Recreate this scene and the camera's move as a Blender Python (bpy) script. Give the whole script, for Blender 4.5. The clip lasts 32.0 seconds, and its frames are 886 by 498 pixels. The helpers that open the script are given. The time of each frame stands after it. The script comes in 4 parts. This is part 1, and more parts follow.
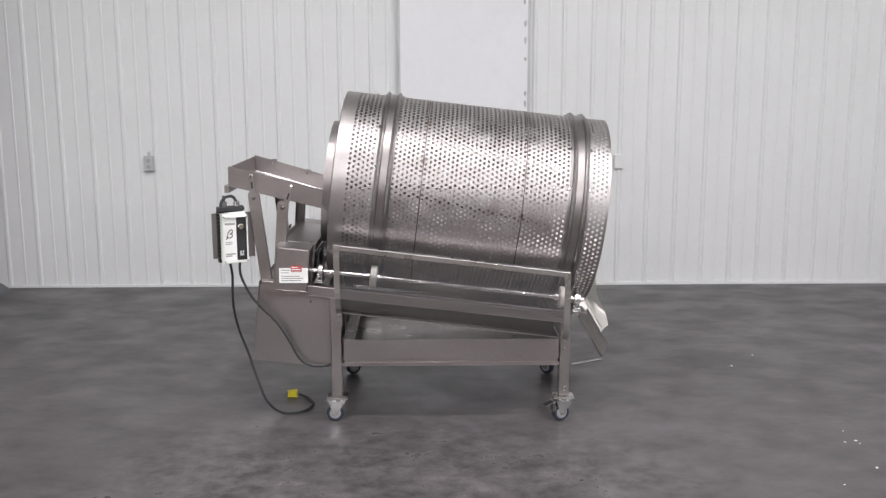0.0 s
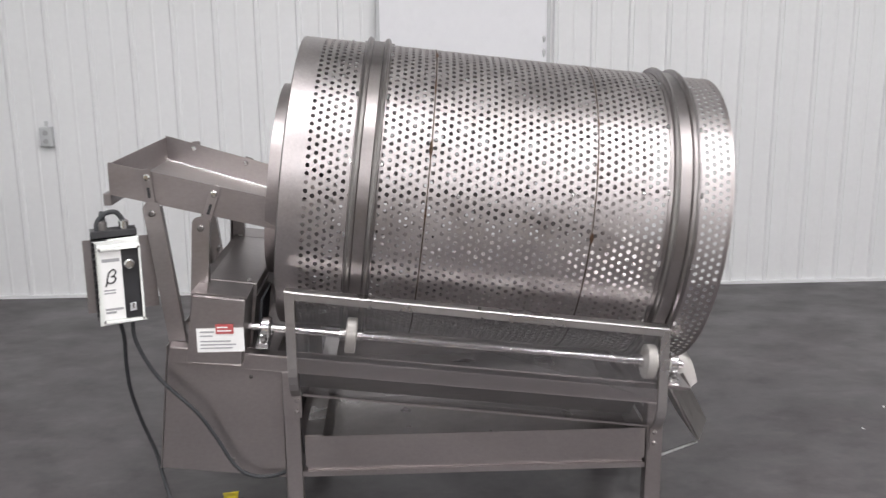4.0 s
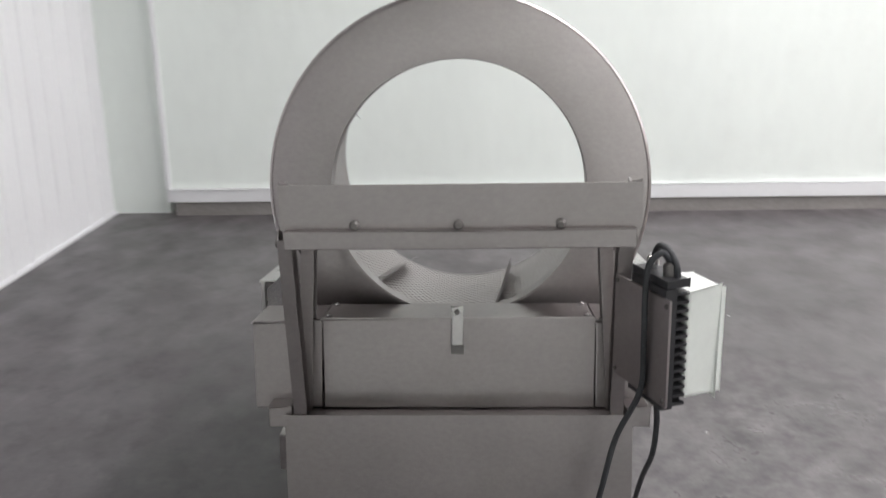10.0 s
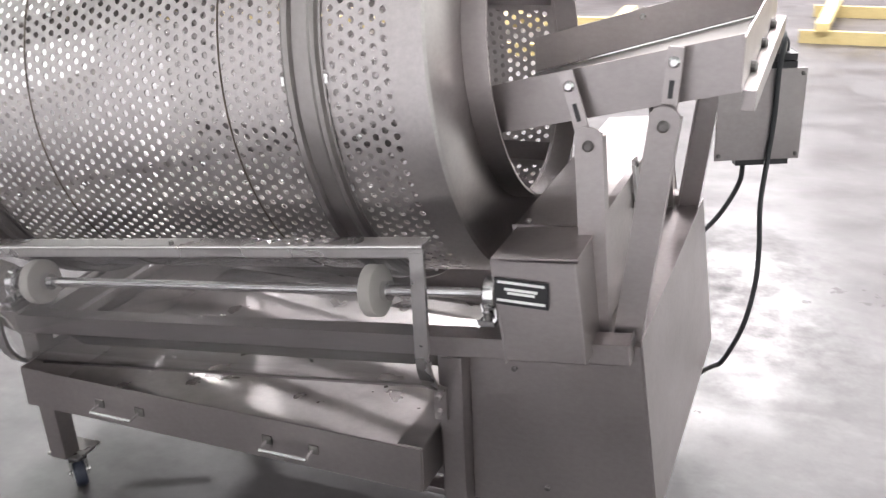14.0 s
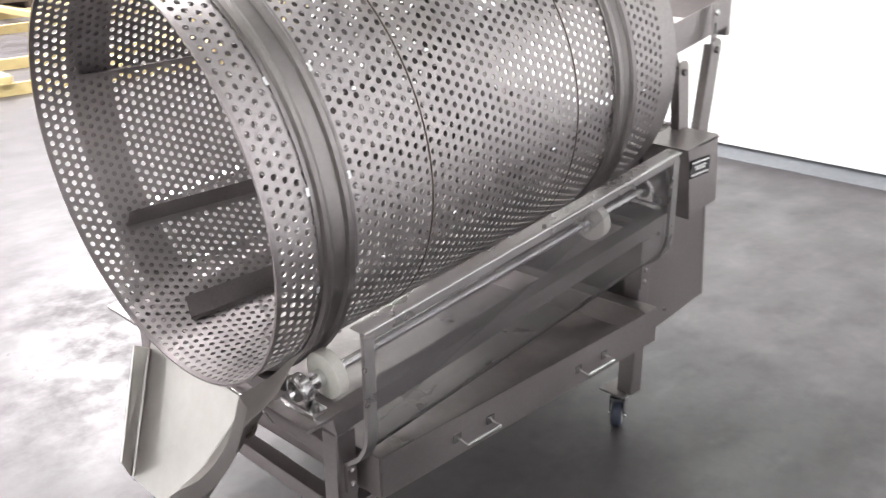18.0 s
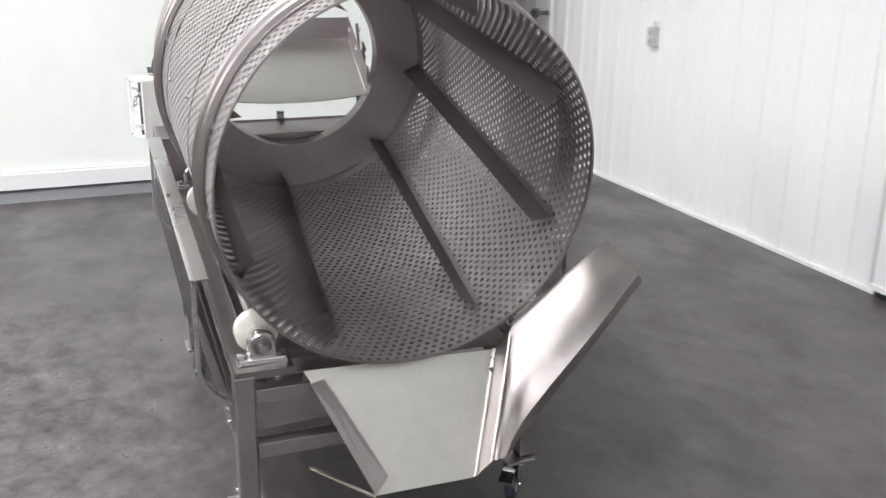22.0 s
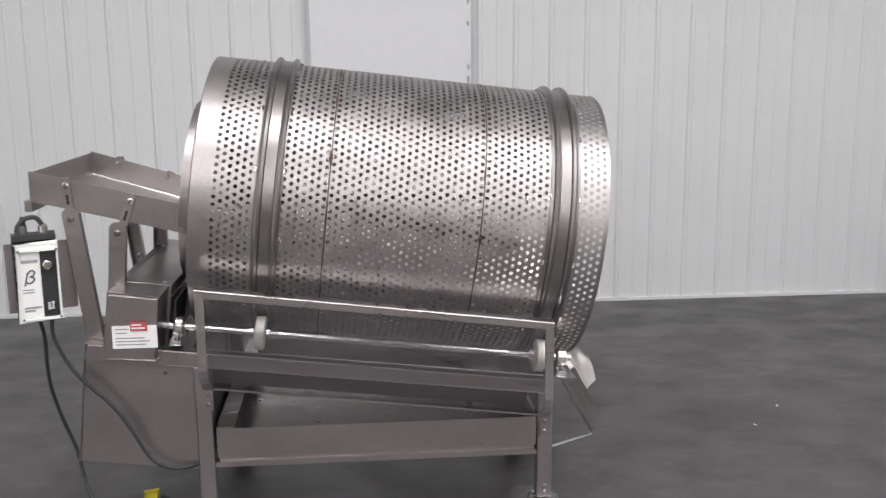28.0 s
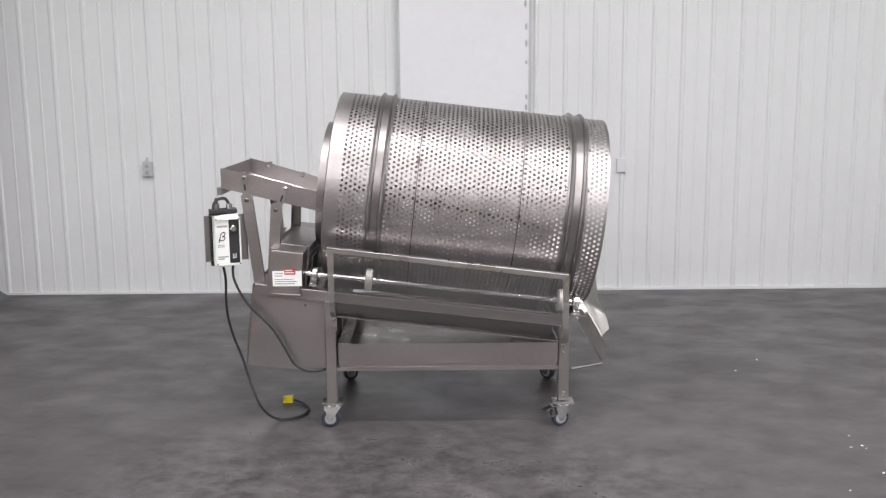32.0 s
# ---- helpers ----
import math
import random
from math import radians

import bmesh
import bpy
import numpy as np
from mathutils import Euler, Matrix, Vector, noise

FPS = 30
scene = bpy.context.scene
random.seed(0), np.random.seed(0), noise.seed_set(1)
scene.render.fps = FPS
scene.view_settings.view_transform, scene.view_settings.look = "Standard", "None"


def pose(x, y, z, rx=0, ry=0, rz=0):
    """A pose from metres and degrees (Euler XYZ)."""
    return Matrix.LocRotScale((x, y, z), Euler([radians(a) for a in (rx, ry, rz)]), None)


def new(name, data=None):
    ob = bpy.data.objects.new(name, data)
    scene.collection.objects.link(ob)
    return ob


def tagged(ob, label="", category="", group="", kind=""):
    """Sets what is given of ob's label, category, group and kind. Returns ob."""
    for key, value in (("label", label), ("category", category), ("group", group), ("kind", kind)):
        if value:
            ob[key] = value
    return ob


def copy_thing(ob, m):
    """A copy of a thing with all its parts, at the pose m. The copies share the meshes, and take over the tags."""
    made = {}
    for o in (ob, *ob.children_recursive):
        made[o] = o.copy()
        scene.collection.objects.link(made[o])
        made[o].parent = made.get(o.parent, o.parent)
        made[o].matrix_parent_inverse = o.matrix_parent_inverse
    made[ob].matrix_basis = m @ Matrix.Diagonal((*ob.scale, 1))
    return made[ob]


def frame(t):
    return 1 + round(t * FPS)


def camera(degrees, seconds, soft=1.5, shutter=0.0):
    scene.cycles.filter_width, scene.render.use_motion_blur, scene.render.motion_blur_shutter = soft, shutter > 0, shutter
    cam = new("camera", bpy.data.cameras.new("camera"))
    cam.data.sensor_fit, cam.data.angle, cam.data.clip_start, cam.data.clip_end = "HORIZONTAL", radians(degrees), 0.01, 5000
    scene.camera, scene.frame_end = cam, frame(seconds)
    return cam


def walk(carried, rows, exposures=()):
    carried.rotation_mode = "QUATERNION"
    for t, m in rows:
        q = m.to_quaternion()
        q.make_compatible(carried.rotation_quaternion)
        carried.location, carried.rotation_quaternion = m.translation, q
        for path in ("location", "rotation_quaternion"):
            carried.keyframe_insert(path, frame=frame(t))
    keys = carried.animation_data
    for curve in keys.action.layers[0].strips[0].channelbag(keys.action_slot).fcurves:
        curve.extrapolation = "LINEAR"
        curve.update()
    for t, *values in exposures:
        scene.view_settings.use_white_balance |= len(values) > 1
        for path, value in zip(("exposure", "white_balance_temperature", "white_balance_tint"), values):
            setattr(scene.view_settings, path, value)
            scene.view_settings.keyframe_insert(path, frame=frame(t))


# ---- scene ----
cam = camera(49.94, 32.0, soft=1.3, shutter=0.6)

# seconds, x, y, z, yaw, pitch, lean
PATH = [
    (0.0, -0.046, -4.773, 1.587, -0.64, -10.03, -0.17),
    (0.5, -0.044, -4.776, 1.585, -0.35, -9.72, -0.45),
    (1.0, -0.045, -4.760, 1.580, -0.53, -9.57, -0.77),
    (1.5, -0.058, -4.679, 1.573, -0.63, -9.66, -0.66),
    (2.0, -0.075, -4.493, 1.566, -0.81, -10.11, -1.10),
    (2.5, -0.093, -4.223, 1.565, -1.01, -9.31, -0.71),
    (4.5, -0.253, -2.707, 1.546, -4.13, -14.00, -0.51),
    (5.0, -0.451, -2.466, 1.532, -8.17, -14.23, -0.10),
    (5.5, -0.713, -2.328, 1.527, -12.44, -14.56, -0.67),
    (6.0, -1.031, -2.250, 1.523, -18.65, -14.06, -2.25),
    (6.5, -1.370, -2.179, 1.520, -29.66, -13.69, -2.52),
    (7.0, -1.690, -1.984, 1.518, -37.17, -12.08, -2.19),
    (7.5, -1.994, -1.758, 1.527, -45.23, -11.93, -1.36),
    (8.0, -2.234, -1.445, 1.534, -53.96, -12.67, -1.38),
    (8.5, -2.435, -1.115, 1.547, -63.34, -13.57, -1.59),
    (9.0, -2.595, -0.780, 1.559, -71.49, -14.39, -2.82),
    (9.5, -2.684, -0.408, 1.563, -78.85, -14.16, -1.93),
    (10.0, -2.733, -0.056, 1.559, -87.55, -15.74, -1.14),
    (10.5, -2.700, 0.278, 1.545, -96.32, -18.11, -1.16),
    (11.0, -2.602, 0.620, 1.536, -103.41, -19.42, -2.64),
    (11.5, -2.472, 0.940, 1.533, -113.52, -20.98, -3.71),
    (12.0, -2.227, 1.218, 1.523, -123.25, -21.71, -2.41),
    (12.5, -1.972, 1.457, 1.520, -131.31, -21.99, -2.74),
    (13.0, -1.730, 1.679, 1.516, -139.29, -22.50, -4.39),
    (13.5, -1.440, 1.802, 1.510, -148.02, -22.42, -3.78),
    (15.5, -0.147, 1.948, 1.497, -185.23, -25.60, -0.03),
    (16.0, 0.190, 1.963, 1.510, -194.65, -25.07, -0.30),
    (16.5, 0.543, 1.949, 1.517, -202.96, -24.15, 0.07),
    (17.0, 0.924, 1.945, 1.530, -211.31, -22.76, 0.85),
    (17.5, 1.298, 1.881, 1.538, -217.27, -22.33, 0.33),
    (18.0, 1.626, 1.755, 1.537, -224.80, -21.71, -0.38),
    (18.5, 1.947, 1.614, 1.533, -234.46, -21.11, 0.65),
    (19.0, 2.186, 1.365, 1.515, -242.11, -20.65, 0.66),
    (19.5, 2.378, 1.086, 1.503, -250.51, -20.82, 0.13),
    (20.0, 2.524, 0.784, 1.494, -259.00, -20.25, 0.15),
    (20.5, 2.639, 0.438, 1.483, -266.83, -19.95, -0.23),
    (21.0, 2.721, 0.068, 1.472, -275.45, -18.23, 0.40),
    (21.5, 2.764, -0.311, 1.463, -283.31, -17.77, 0.59),
    (22.0, 2.736, -0.702, 1.459, -291.18, -17.56, 0.72),
    (22.5, 2.682, -1.094, 1.466, -298.99, -17.38, 0.69),
    (23.0, 2.540, -1.437, 1.472, -305.65, -17.27, 0.31),
    (23.5, 2.321, -1.748, 1.477, -315.90, -16.44, 0.63),
    (24.0, 2.040, -2.025, 1.489, -325.87, -15.83, 0.34),
    (24.5, 1.678, -2.195, 1.487, -334.72, -15.37, 0.46),
    (25.0, 1.309, -2.342, 1.480, -343.73, -16.02, 0.26),
    (25.5, 0.932, -2.435, 1.483, -351.35, -15.19, -1.40),
    (26.0, 0.603, -2.491, 1.489, -358.12, -14.05, -0.99),
    (26.5, 0.316, -2.595, 1.497, -362.39, -13.60, -0.81),
    (28.5, 0.006, -3.625, 1.504, -364.82, -9.81, -0.54),
    (29.0, 0.024, -3.958, 1.509, -364.38, -8.89, -0.87),
    (29.5, 0.022, -4.261, 1.516, -363.26, -8.47, 0.21),
    (30.0, 0.004, -4.490, 1.523, -362.11, -8.86, -0.25),
    (30.5, 0.006, -4.626, 1.531, -361.28, -10.05, -0.35),
    (31.0, 0.009, -4.688, 1.538, -360.37, -10.30, -0.44),
    (31.5, 0.012, -4.705, 1.540, -360.01, -9.85, -0.56),
    (32.0, 0.011, -4.705, 1.538, -360.13, -9.42, -0.46),
]
EXPOSURE = [(0.0, -0.12), (2.0, -0.11), (5.0, -0.1), (8.0, 0.29), (9.0, 0.27), (10.0, 0.14), (11.0, 0.46), (12.0, 0.97), (13.0, 1.31), (15.5, 1.05), (17.0, 1.3), (19.0, 1.15), (21.0, 0.75), (22.0, 0.47), (23.0, 0.43), (24.0, 0.28), (26.0, -0.2), (29.0, -0.28), (30.0, -0.27), (31.0, -0.11), (32.0, -0.06)]
walk(cam, [(t, pose(x, y, z, 0, 0, yaw) @ pose(0, 0, 0, 90 + pitch) @ pose(0, 0, 0, 0, 0, lean))
           for t, x, y, z, yaw, pitch, lean in PATH], EXPOSURE)

# ---- light: a closed hall lit by rows of ceiling fittings ----
world = bpy.data.worlds.new("world")
scene.world = world
world.use_nodes = True
world.node_tree.nodes["Background"].inputs["Color"].default_value = (0.9, 0.95, 1.0, 1)
world.node_tree.nodes["Background"].inputs["Strength"].default_value = 0.02
CEIL = 5.2
# rows of fittings: y, watts, x places
LAMP_ROWS = ((-2.1, 118, (-0.6, 2.5)), (-4.4, 42, (-2.2,)), (-4.4, 74, (2.2,)), (-8.9, 190, (-3.4, -0.4, 2.6)), (-12.0, 130, (-3.6, 0.0, 3.6)), (-9.8, 340, (8.2, 12.5)))
LAMPS = [(x, y, watts) for y, watts, xs in LAMP_ROWS for x in xs]


# ---- materials ----
def material(name, base, rough=0.5, metal=0.0, spread=0.12, scale=6.0, fine=60.0, bump=0.0, rough_spread=0.1,
             stretch=(1, 1, 1), stain=None, stain_scale=2.0, stain_amount=0.0, random_tone=0.0):
    """A procedural surface: base colour varied at two scales, gloss varied, fine relief."""
    m = bpy.data.materials.new(name)
    m.use_nodes = True
    nt = m.node_tree
    bsdf = nt.nodes["Principled BSDF"]
    link = nt.links.new
    tc = nt.nodes.new("ShaderNodeTexCoord")
    mp = nt.nodes.new("ShaderNodeMapping")
    mp.inputs["Scale"].default_value = stretch
    link(tc.outputs["Object"], mp.inputs["Vector"])

    def noise_node(sc, detail, rough_v=0.6, vec=mp):
        n = nt.nodes.new("ShaderNodeTexNoise")
        n.inputs["Scale"].default_value, n.inputs["Detail"].default_value = sc, detail
        n.inputs["Roughness"].default_value = rough_v
        link(vec.outputs["Vector"] if vec is mp else vec.outputs["Object"], n.inputs["Vector"])
        return n

    big, small = noise_node(scale, 4), noise_node(fine, 3)
    add = nt.nodes.new("ShaderNodeMath")
    add.operation = "ADD"
    link(big.outputs["Fac"], add.inputs[0])
    link(small.outputs["Fac"], add.inputs[1])
    ramp = nt.nodes.new("ShaderNodeMapRange")
    ramp.inputs["From Min"].default_value, ramp.inputs["From Max"].default_value = 0.6, 1.4
    ramp.inputs["To Min"].default_value, ramp.inputs["To Max"].default_value = 1 - spread, 1 + spread
    link(add.outputs[0], ramp.inputs["Value"])
    mul = nt.nodes.new("ShaderNodeVectorMath")
    mul.operation = "SCALE"
    mul.inputs[0].default_value = base
    link(ramp.outputs[0], mul.inputs["Scale"])
    colour = mul.outputs[0]
    if random_tone:
        oi = nt.nodes.new("ShaderNodeObjectInfo")
        rr = nt.nodes.new("ShaderNodeMapRange")
        rr.inputs["To Min"].default_value, rr.inputs["To Max"].default_value = 1 - random_tone, 1 + random_tone
        link(oi.outputs["Random"], rr.inputs["Value"])
        mul2 = nt.nodes.new("ShaderNodeVectorMath")
        mul2.operation = "SCALE"
        link(colour, mul2.inputs[0])
        link(rr.outputs[0], mul2.inputs["Scale"])
        colour = mul2.outputs[0]
    if stain is not None:
        sn = noise_node(stain_scale, 6, 0.7, tc)
        sr = nt.nodes.new("ShaderNodeMapRange")
        sr.inputs["From Min"].default_value, sr.inputs["From Max"].default_value = 0.52, 0.72
        sr.inputs["To Max"].default_value = stain_amount
        link(sn.outputs["Fac"], sr.inputs["Value"])
        mix = nt.nodes.new("ShaderNodeMix")
        mix.data_type = "RGBA"
        link(sr.outputs[0], mix.inputs["Factor"])
        link(colour, mix.inputs["A"])
        mix.inputs["B"].default_value = (*stain, 1)
        colour = mix.outputs["Result"]
    link(colour, bsdf.inputs["Base Color"])
    rg = nt.nodes.new("ShaderNodeMapRange")
    rg.inputs["From Min"].default_value, rg.inputs["From Max"].default_value = 0.3, 0.7
    rg.inputs["To Min"].default_value = max(0.02, rough - rough_spread)
    rg.inputs["To Max"].default_value = min(1, rough + rough_spread)
    link(big.outputs["Fac"], rg.inputs["Value"])
    link(rg.outputs[0], bsdf.inputs["Roughness"])
    bsdf.inputs["Metallic"].default_value = metal
    if bump:
        b = nt.nodes.new("ShaderNodeBump")
        b.inputs["Strength"].default_value, b.inputs["Distance"].default_value = bump, 0.004
        link(add.outputs[0], b.inputs["Height"])
        link(b.outputs[0], bsdf.inputs["Normal"])
    return m


STEEL = material("brushed_steel", (0.385, 0.355, 0.352), 0.40, 1.0, 0.09, 3, 70, 0.10, 0.09, (1, 1, 1.6), (0.30, 0.27, 0.258), 2.2, 0.35)
STEEL_DRUM = material("drum_steel", (0.442, 0.415, 0.412), 0.44, 1.0, 0.12, 7, 110, 0.12, 0.09, (1, 1, 1), (0.30, 0.275, 0.255), 2.5, 0.5)
STEEL_BAND = material("band_steel", (0.288, 0.268, 0.265), 0.38, 1.0, 0.10, 9, 70, 0.12, 0.08)
STEEL_CHUTE = material("chute_steel", (0.535, 0.515, 0.50), 0.38, 1.0, 0.07, 4, 30, 0.10, 0.08, (1, 1, 1), (0.44, 0.41, 0.37), 5.0, 0.35)
STEEL_GUARD = material("guard_frame_steel", (0.52, 0.505, 0.50), 0.30, 1.0, 0.08, 6, 80, 0.08, 0.08)
STEEL_TRAY = material("tray_steel", (0.44, 0.42, 0.41), 0.36, 1.0, 0.14, 7, 26, 0.35, 0.14, (1, 1, 1), (0.36, 0.33, 0.31), 3.0, 0.3)
STEEL_DARK = material("worn_dark_steel", (0.20, 0.19, 0.185), 0.45, 0.9, 0.2, 8, 60, 0.1)
CHROME = material("polished_steel", (0.75, 0.75, 0.75), 0.16, 1.0, 0.05, 8, 60, 0.0, 0.06)
WELD = material("heat_tinted_weld", (0.10, 0.08, 0.065), 0.6, 0.6, 0.5, 30, 120, 0.3)
RUST = material("rust_brown_stain", (0.13, 0.075, 0.045), 0.65, 0.4, 0.5, 40, 160, 0.3)
BLACK = material("black_plastic", (0.025, 0.025, 0.028), 0.45, 0.0, 0.2, 10, 90)
RUBBER = material("dark_rubber", (0.03, 0.032, 0.036), 0.6, 0.0, 0.3, 20, 90)
BLUE_RUBBER = material("blue_grey_wheel", (0.032, 0.038, 0.060), 0.5, 0.0, 0.3, 20, 90)
NYLON = material("white_nylon", (0.78, 0.76, 0.70), 0.45, 0.0, 0.08, 20, 120)
WHITE_CASE = material("white_painted_case", (0.80, 0.82, 0.79), 0.4, 0.0, 0.04, 10, 60)
LABEL_WHITE = material("label_white", (0.85, 0.85, 0.84), 0.5, 0.0, 0.03, 10, 60)
LABEL_RED = material("label_red", (0.48, 0.10, 0.10), 0.5, 0.0, 0.1, 10, 60)
LABEL_GREY = material("label_grey", (0.35, 0.35, 0.36), 0.5, 0.0, 0.1, 10, 60)
YELLOW = material("yellow_plug", (0.75, 0.62, 0.03), 0.5, 0.0, 0.1, 20, 60)


def concrete_floor():
    """Sealed, trowelled concrete: cloudy tone, scuffs along the traffic, dull and polished patches."""
    m = bpy.data.materials.new("sealed_concrete")
    m.use_nodes = True
    nt = m.node_tree
    bsdf, link = nt.nodes["Principled BSDF"], nt.links.new
    tc = nt.nodes.new("ShaderNodeTexCoord")

    def noise_node(sc, detail, rough_v, stretch=(1, 1, 1), turn=0.0, bend=0.0):
        mp = nt.nodes.new("ShaderNodeMapping")
        mp.inputs["Scale"].default_value = stretch
        mp.inputs["Rotation"].default_value = (0, 0, radians(turn))
        n = nt.nodes.new("ShaderNodeTexNoise")
        n.inputs["Scale"].default_value, n.inputs["Detail"].default_value = sc, detail
        n.inputs["Roughness"].default_value, n.inputs["Distortion"].default_value = rough_v, bend
        link(tc.outputs["Object"], mp.inputs["Vector"])
        link(mp.outputs["Vector"], n.inputs["Vector"])
        return n.outputs["Fac"]

    def remap(v, a, z, to_a, to_z):
        r = nt.nodes.new("ShaderNodeMapRange")
        for key, val in (("From Min", a), ("From Max", z), ("To Min", to_a), ("To Max", to_z)):
            r.inputs[key].default_value = val
        link(v, r.inputs["Value"])
        return r.outputs[0]

    def times(p, q):
        k = nt.nodes.new("ShaderNodeMath")
        k.operation = "MULTIPLY"
        link(p, k.inputs[0])
        link(q, k.inputs[1])
        return k.outputs[0]

    clouds = remap(noise_node(0.55, 5, 0.6, bend=0.3), 0.3, 0.7, 0.78, 1.22)
    trowel = remap(noise_node(3.2, 6, 0.62, (1, 1.25, 1), 12, 0.2), 0.3, 0.7, 0.84, 1.16)
    grit = remap(noise_node(26, 4, 0.7), 0.3, 0.7, 0.90, 1.10)
    pale = remap(noise_node(8, 4, 0.6, (0.6, 1.4, 1), 8, 0.2), 0.55, 0.78, 1.0, 1.35)
    dark = remap(noise_node(6.5, 4, 0.6, (1, 1.3, 1), -20, 0.0), 0.50, 0.74, 1.0, 0.66)
    tone = times(times(times(clouds, trowel), times(grit, pale)), dark)
    # a worn, mottled patch where the machine has been rolled about
    mp = nt.nodes.new("ShaderNodeMapping")
    mp.inputs["Location"].default_value = (0.15, 1.35, 0)
    mp.inputs["Scale"].default_value = (0.75, 1.15, 1)
    link(tc.outputs["Object"], mp.inputs["Vector"])
    far = nt.nodes.new("ShaderNodeVectorMath")
    far.operation = "LENGTH"
    link(mp.outputs["Vector"], far.inputs[0])
    wear = times(remap(far.outputs["Value"], 0.5, 1.15, 1.0, 0.0), remap(noise_node(10, 5, 0.68), 0.34, 0.66, -0.5, 0.42))
    one = nt.nodes.new("ShaderNodeMath")
    one.operation = "ADD"
    one.inputs[1].default_value = 1.0
    link(wear, one.inputs[0])
    tone = times(tone, one.outputs[0])
    mul = nt.nodes.new("ShaderNodeVectorMath")
    mul.operation = "SCALE"
    mul.inputs[0].default_value = (0.0805, 0.0730, 0.0755)
    link(tone, mul.inputs["Scale"])
    link(mul.outputs[0], bsdf.inputs["Base Color"])
    gloss = noise_node(2.6, 3, 0.5, (1, 1.4, 1), 30, 0.2)
    rough = nt.nodes.new("ShaderNodeMath")
    rough.operation = "MULTIPLY_ADD"
    rough.inputs[1].default_value = -0.28
    link(wear, rough.inputs[0])
    link(remap(gloss, 0.34, 0.66, 0.50, 0.29), rough.inputs[2])
    link(rough.outputs[0], bsdf.inputs["Roughness"])
    bmp = nt.nodes.new("ShaderNodeBump")
    bmp.inputs["Strength"].default_value, bmp.inputs["Distance"].default_value = 0.16, 0.006
    link(noise_node(9, 3, 0.5), bmp.inputs["Height"])
    link(bmp.outputs[0], bsdf.inputs["Normal"])
    return m


CONCRETE = concrete_floor()
SIDING = material("white_steel_siding", (0.78, 0.785, 0.795), 0.42, 0.0, 0.03, 2, 30, 0.02, 0.06)
DOOR_WHITE = material("white_door_skin", (0.83, 0.83, 0.86), 0.45, 0.0, 0.02, 2, 20, 0.02, 0.06, (1, 1, 1), (0.60, 0.60, 0.62), 3.0, 0.15)
CURTAIN = material("white_panel_sheet", (0.835, 0.885, 0.845), 0.5, 0.0, 0.03, 0.8, 12, 0.03, 0.06, (1, 1, 0.4), (0.70, 0.73, 0.70), 1.5, 0.25)
KERB_PALE = material("pale_kerb_concrete", (0.25, 0.235, 0.225), 0.6, 0.0, 0.2, 3, 40, 0.1)
KERB = material("grey_kerb_concrete", (0.15, 0.16, 0.17), 0.6, 0.0, 0.2, 3, 40, 0.1)
CEILING = material("ceiling_sheet", (0.60, 0.60, 0.60), 0.7, 0.0, 0.05, 1, 20)
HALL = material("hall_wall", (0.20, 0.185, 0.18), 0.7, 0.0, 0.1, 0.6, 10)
TIMBER = material("yellow_pine_timber", (0.60, 0.48, 0.23), 0.6, 0.0, 0.2, 5, 60, 0.15, 0.1, (1, 1, 1), (0.40, 0.26, 0.09), 6, 0.4, 0.12)
OUTLET_GREY = material("pale_grey_outlet", (0.50, 0.51, 0.52), 0.5, 0.0, 0.05, 20, 60)
FOAM = material("pale_foam_filler", (0.54, 0.54, 0.55), 0.8, 0.0, 0.1, 20, 60)
TIMBER_DARK = material("dark_weathered_timber", (0.10, 0.075, 0.05), 0.7, 0.0, 0.25, 5, 60, 0.15)
GREY_PLASTIC = material("grey_outlet_plastic", (0.55, 0.56, 0.57), 0.5, 0.0, 0.05, 20, 60)


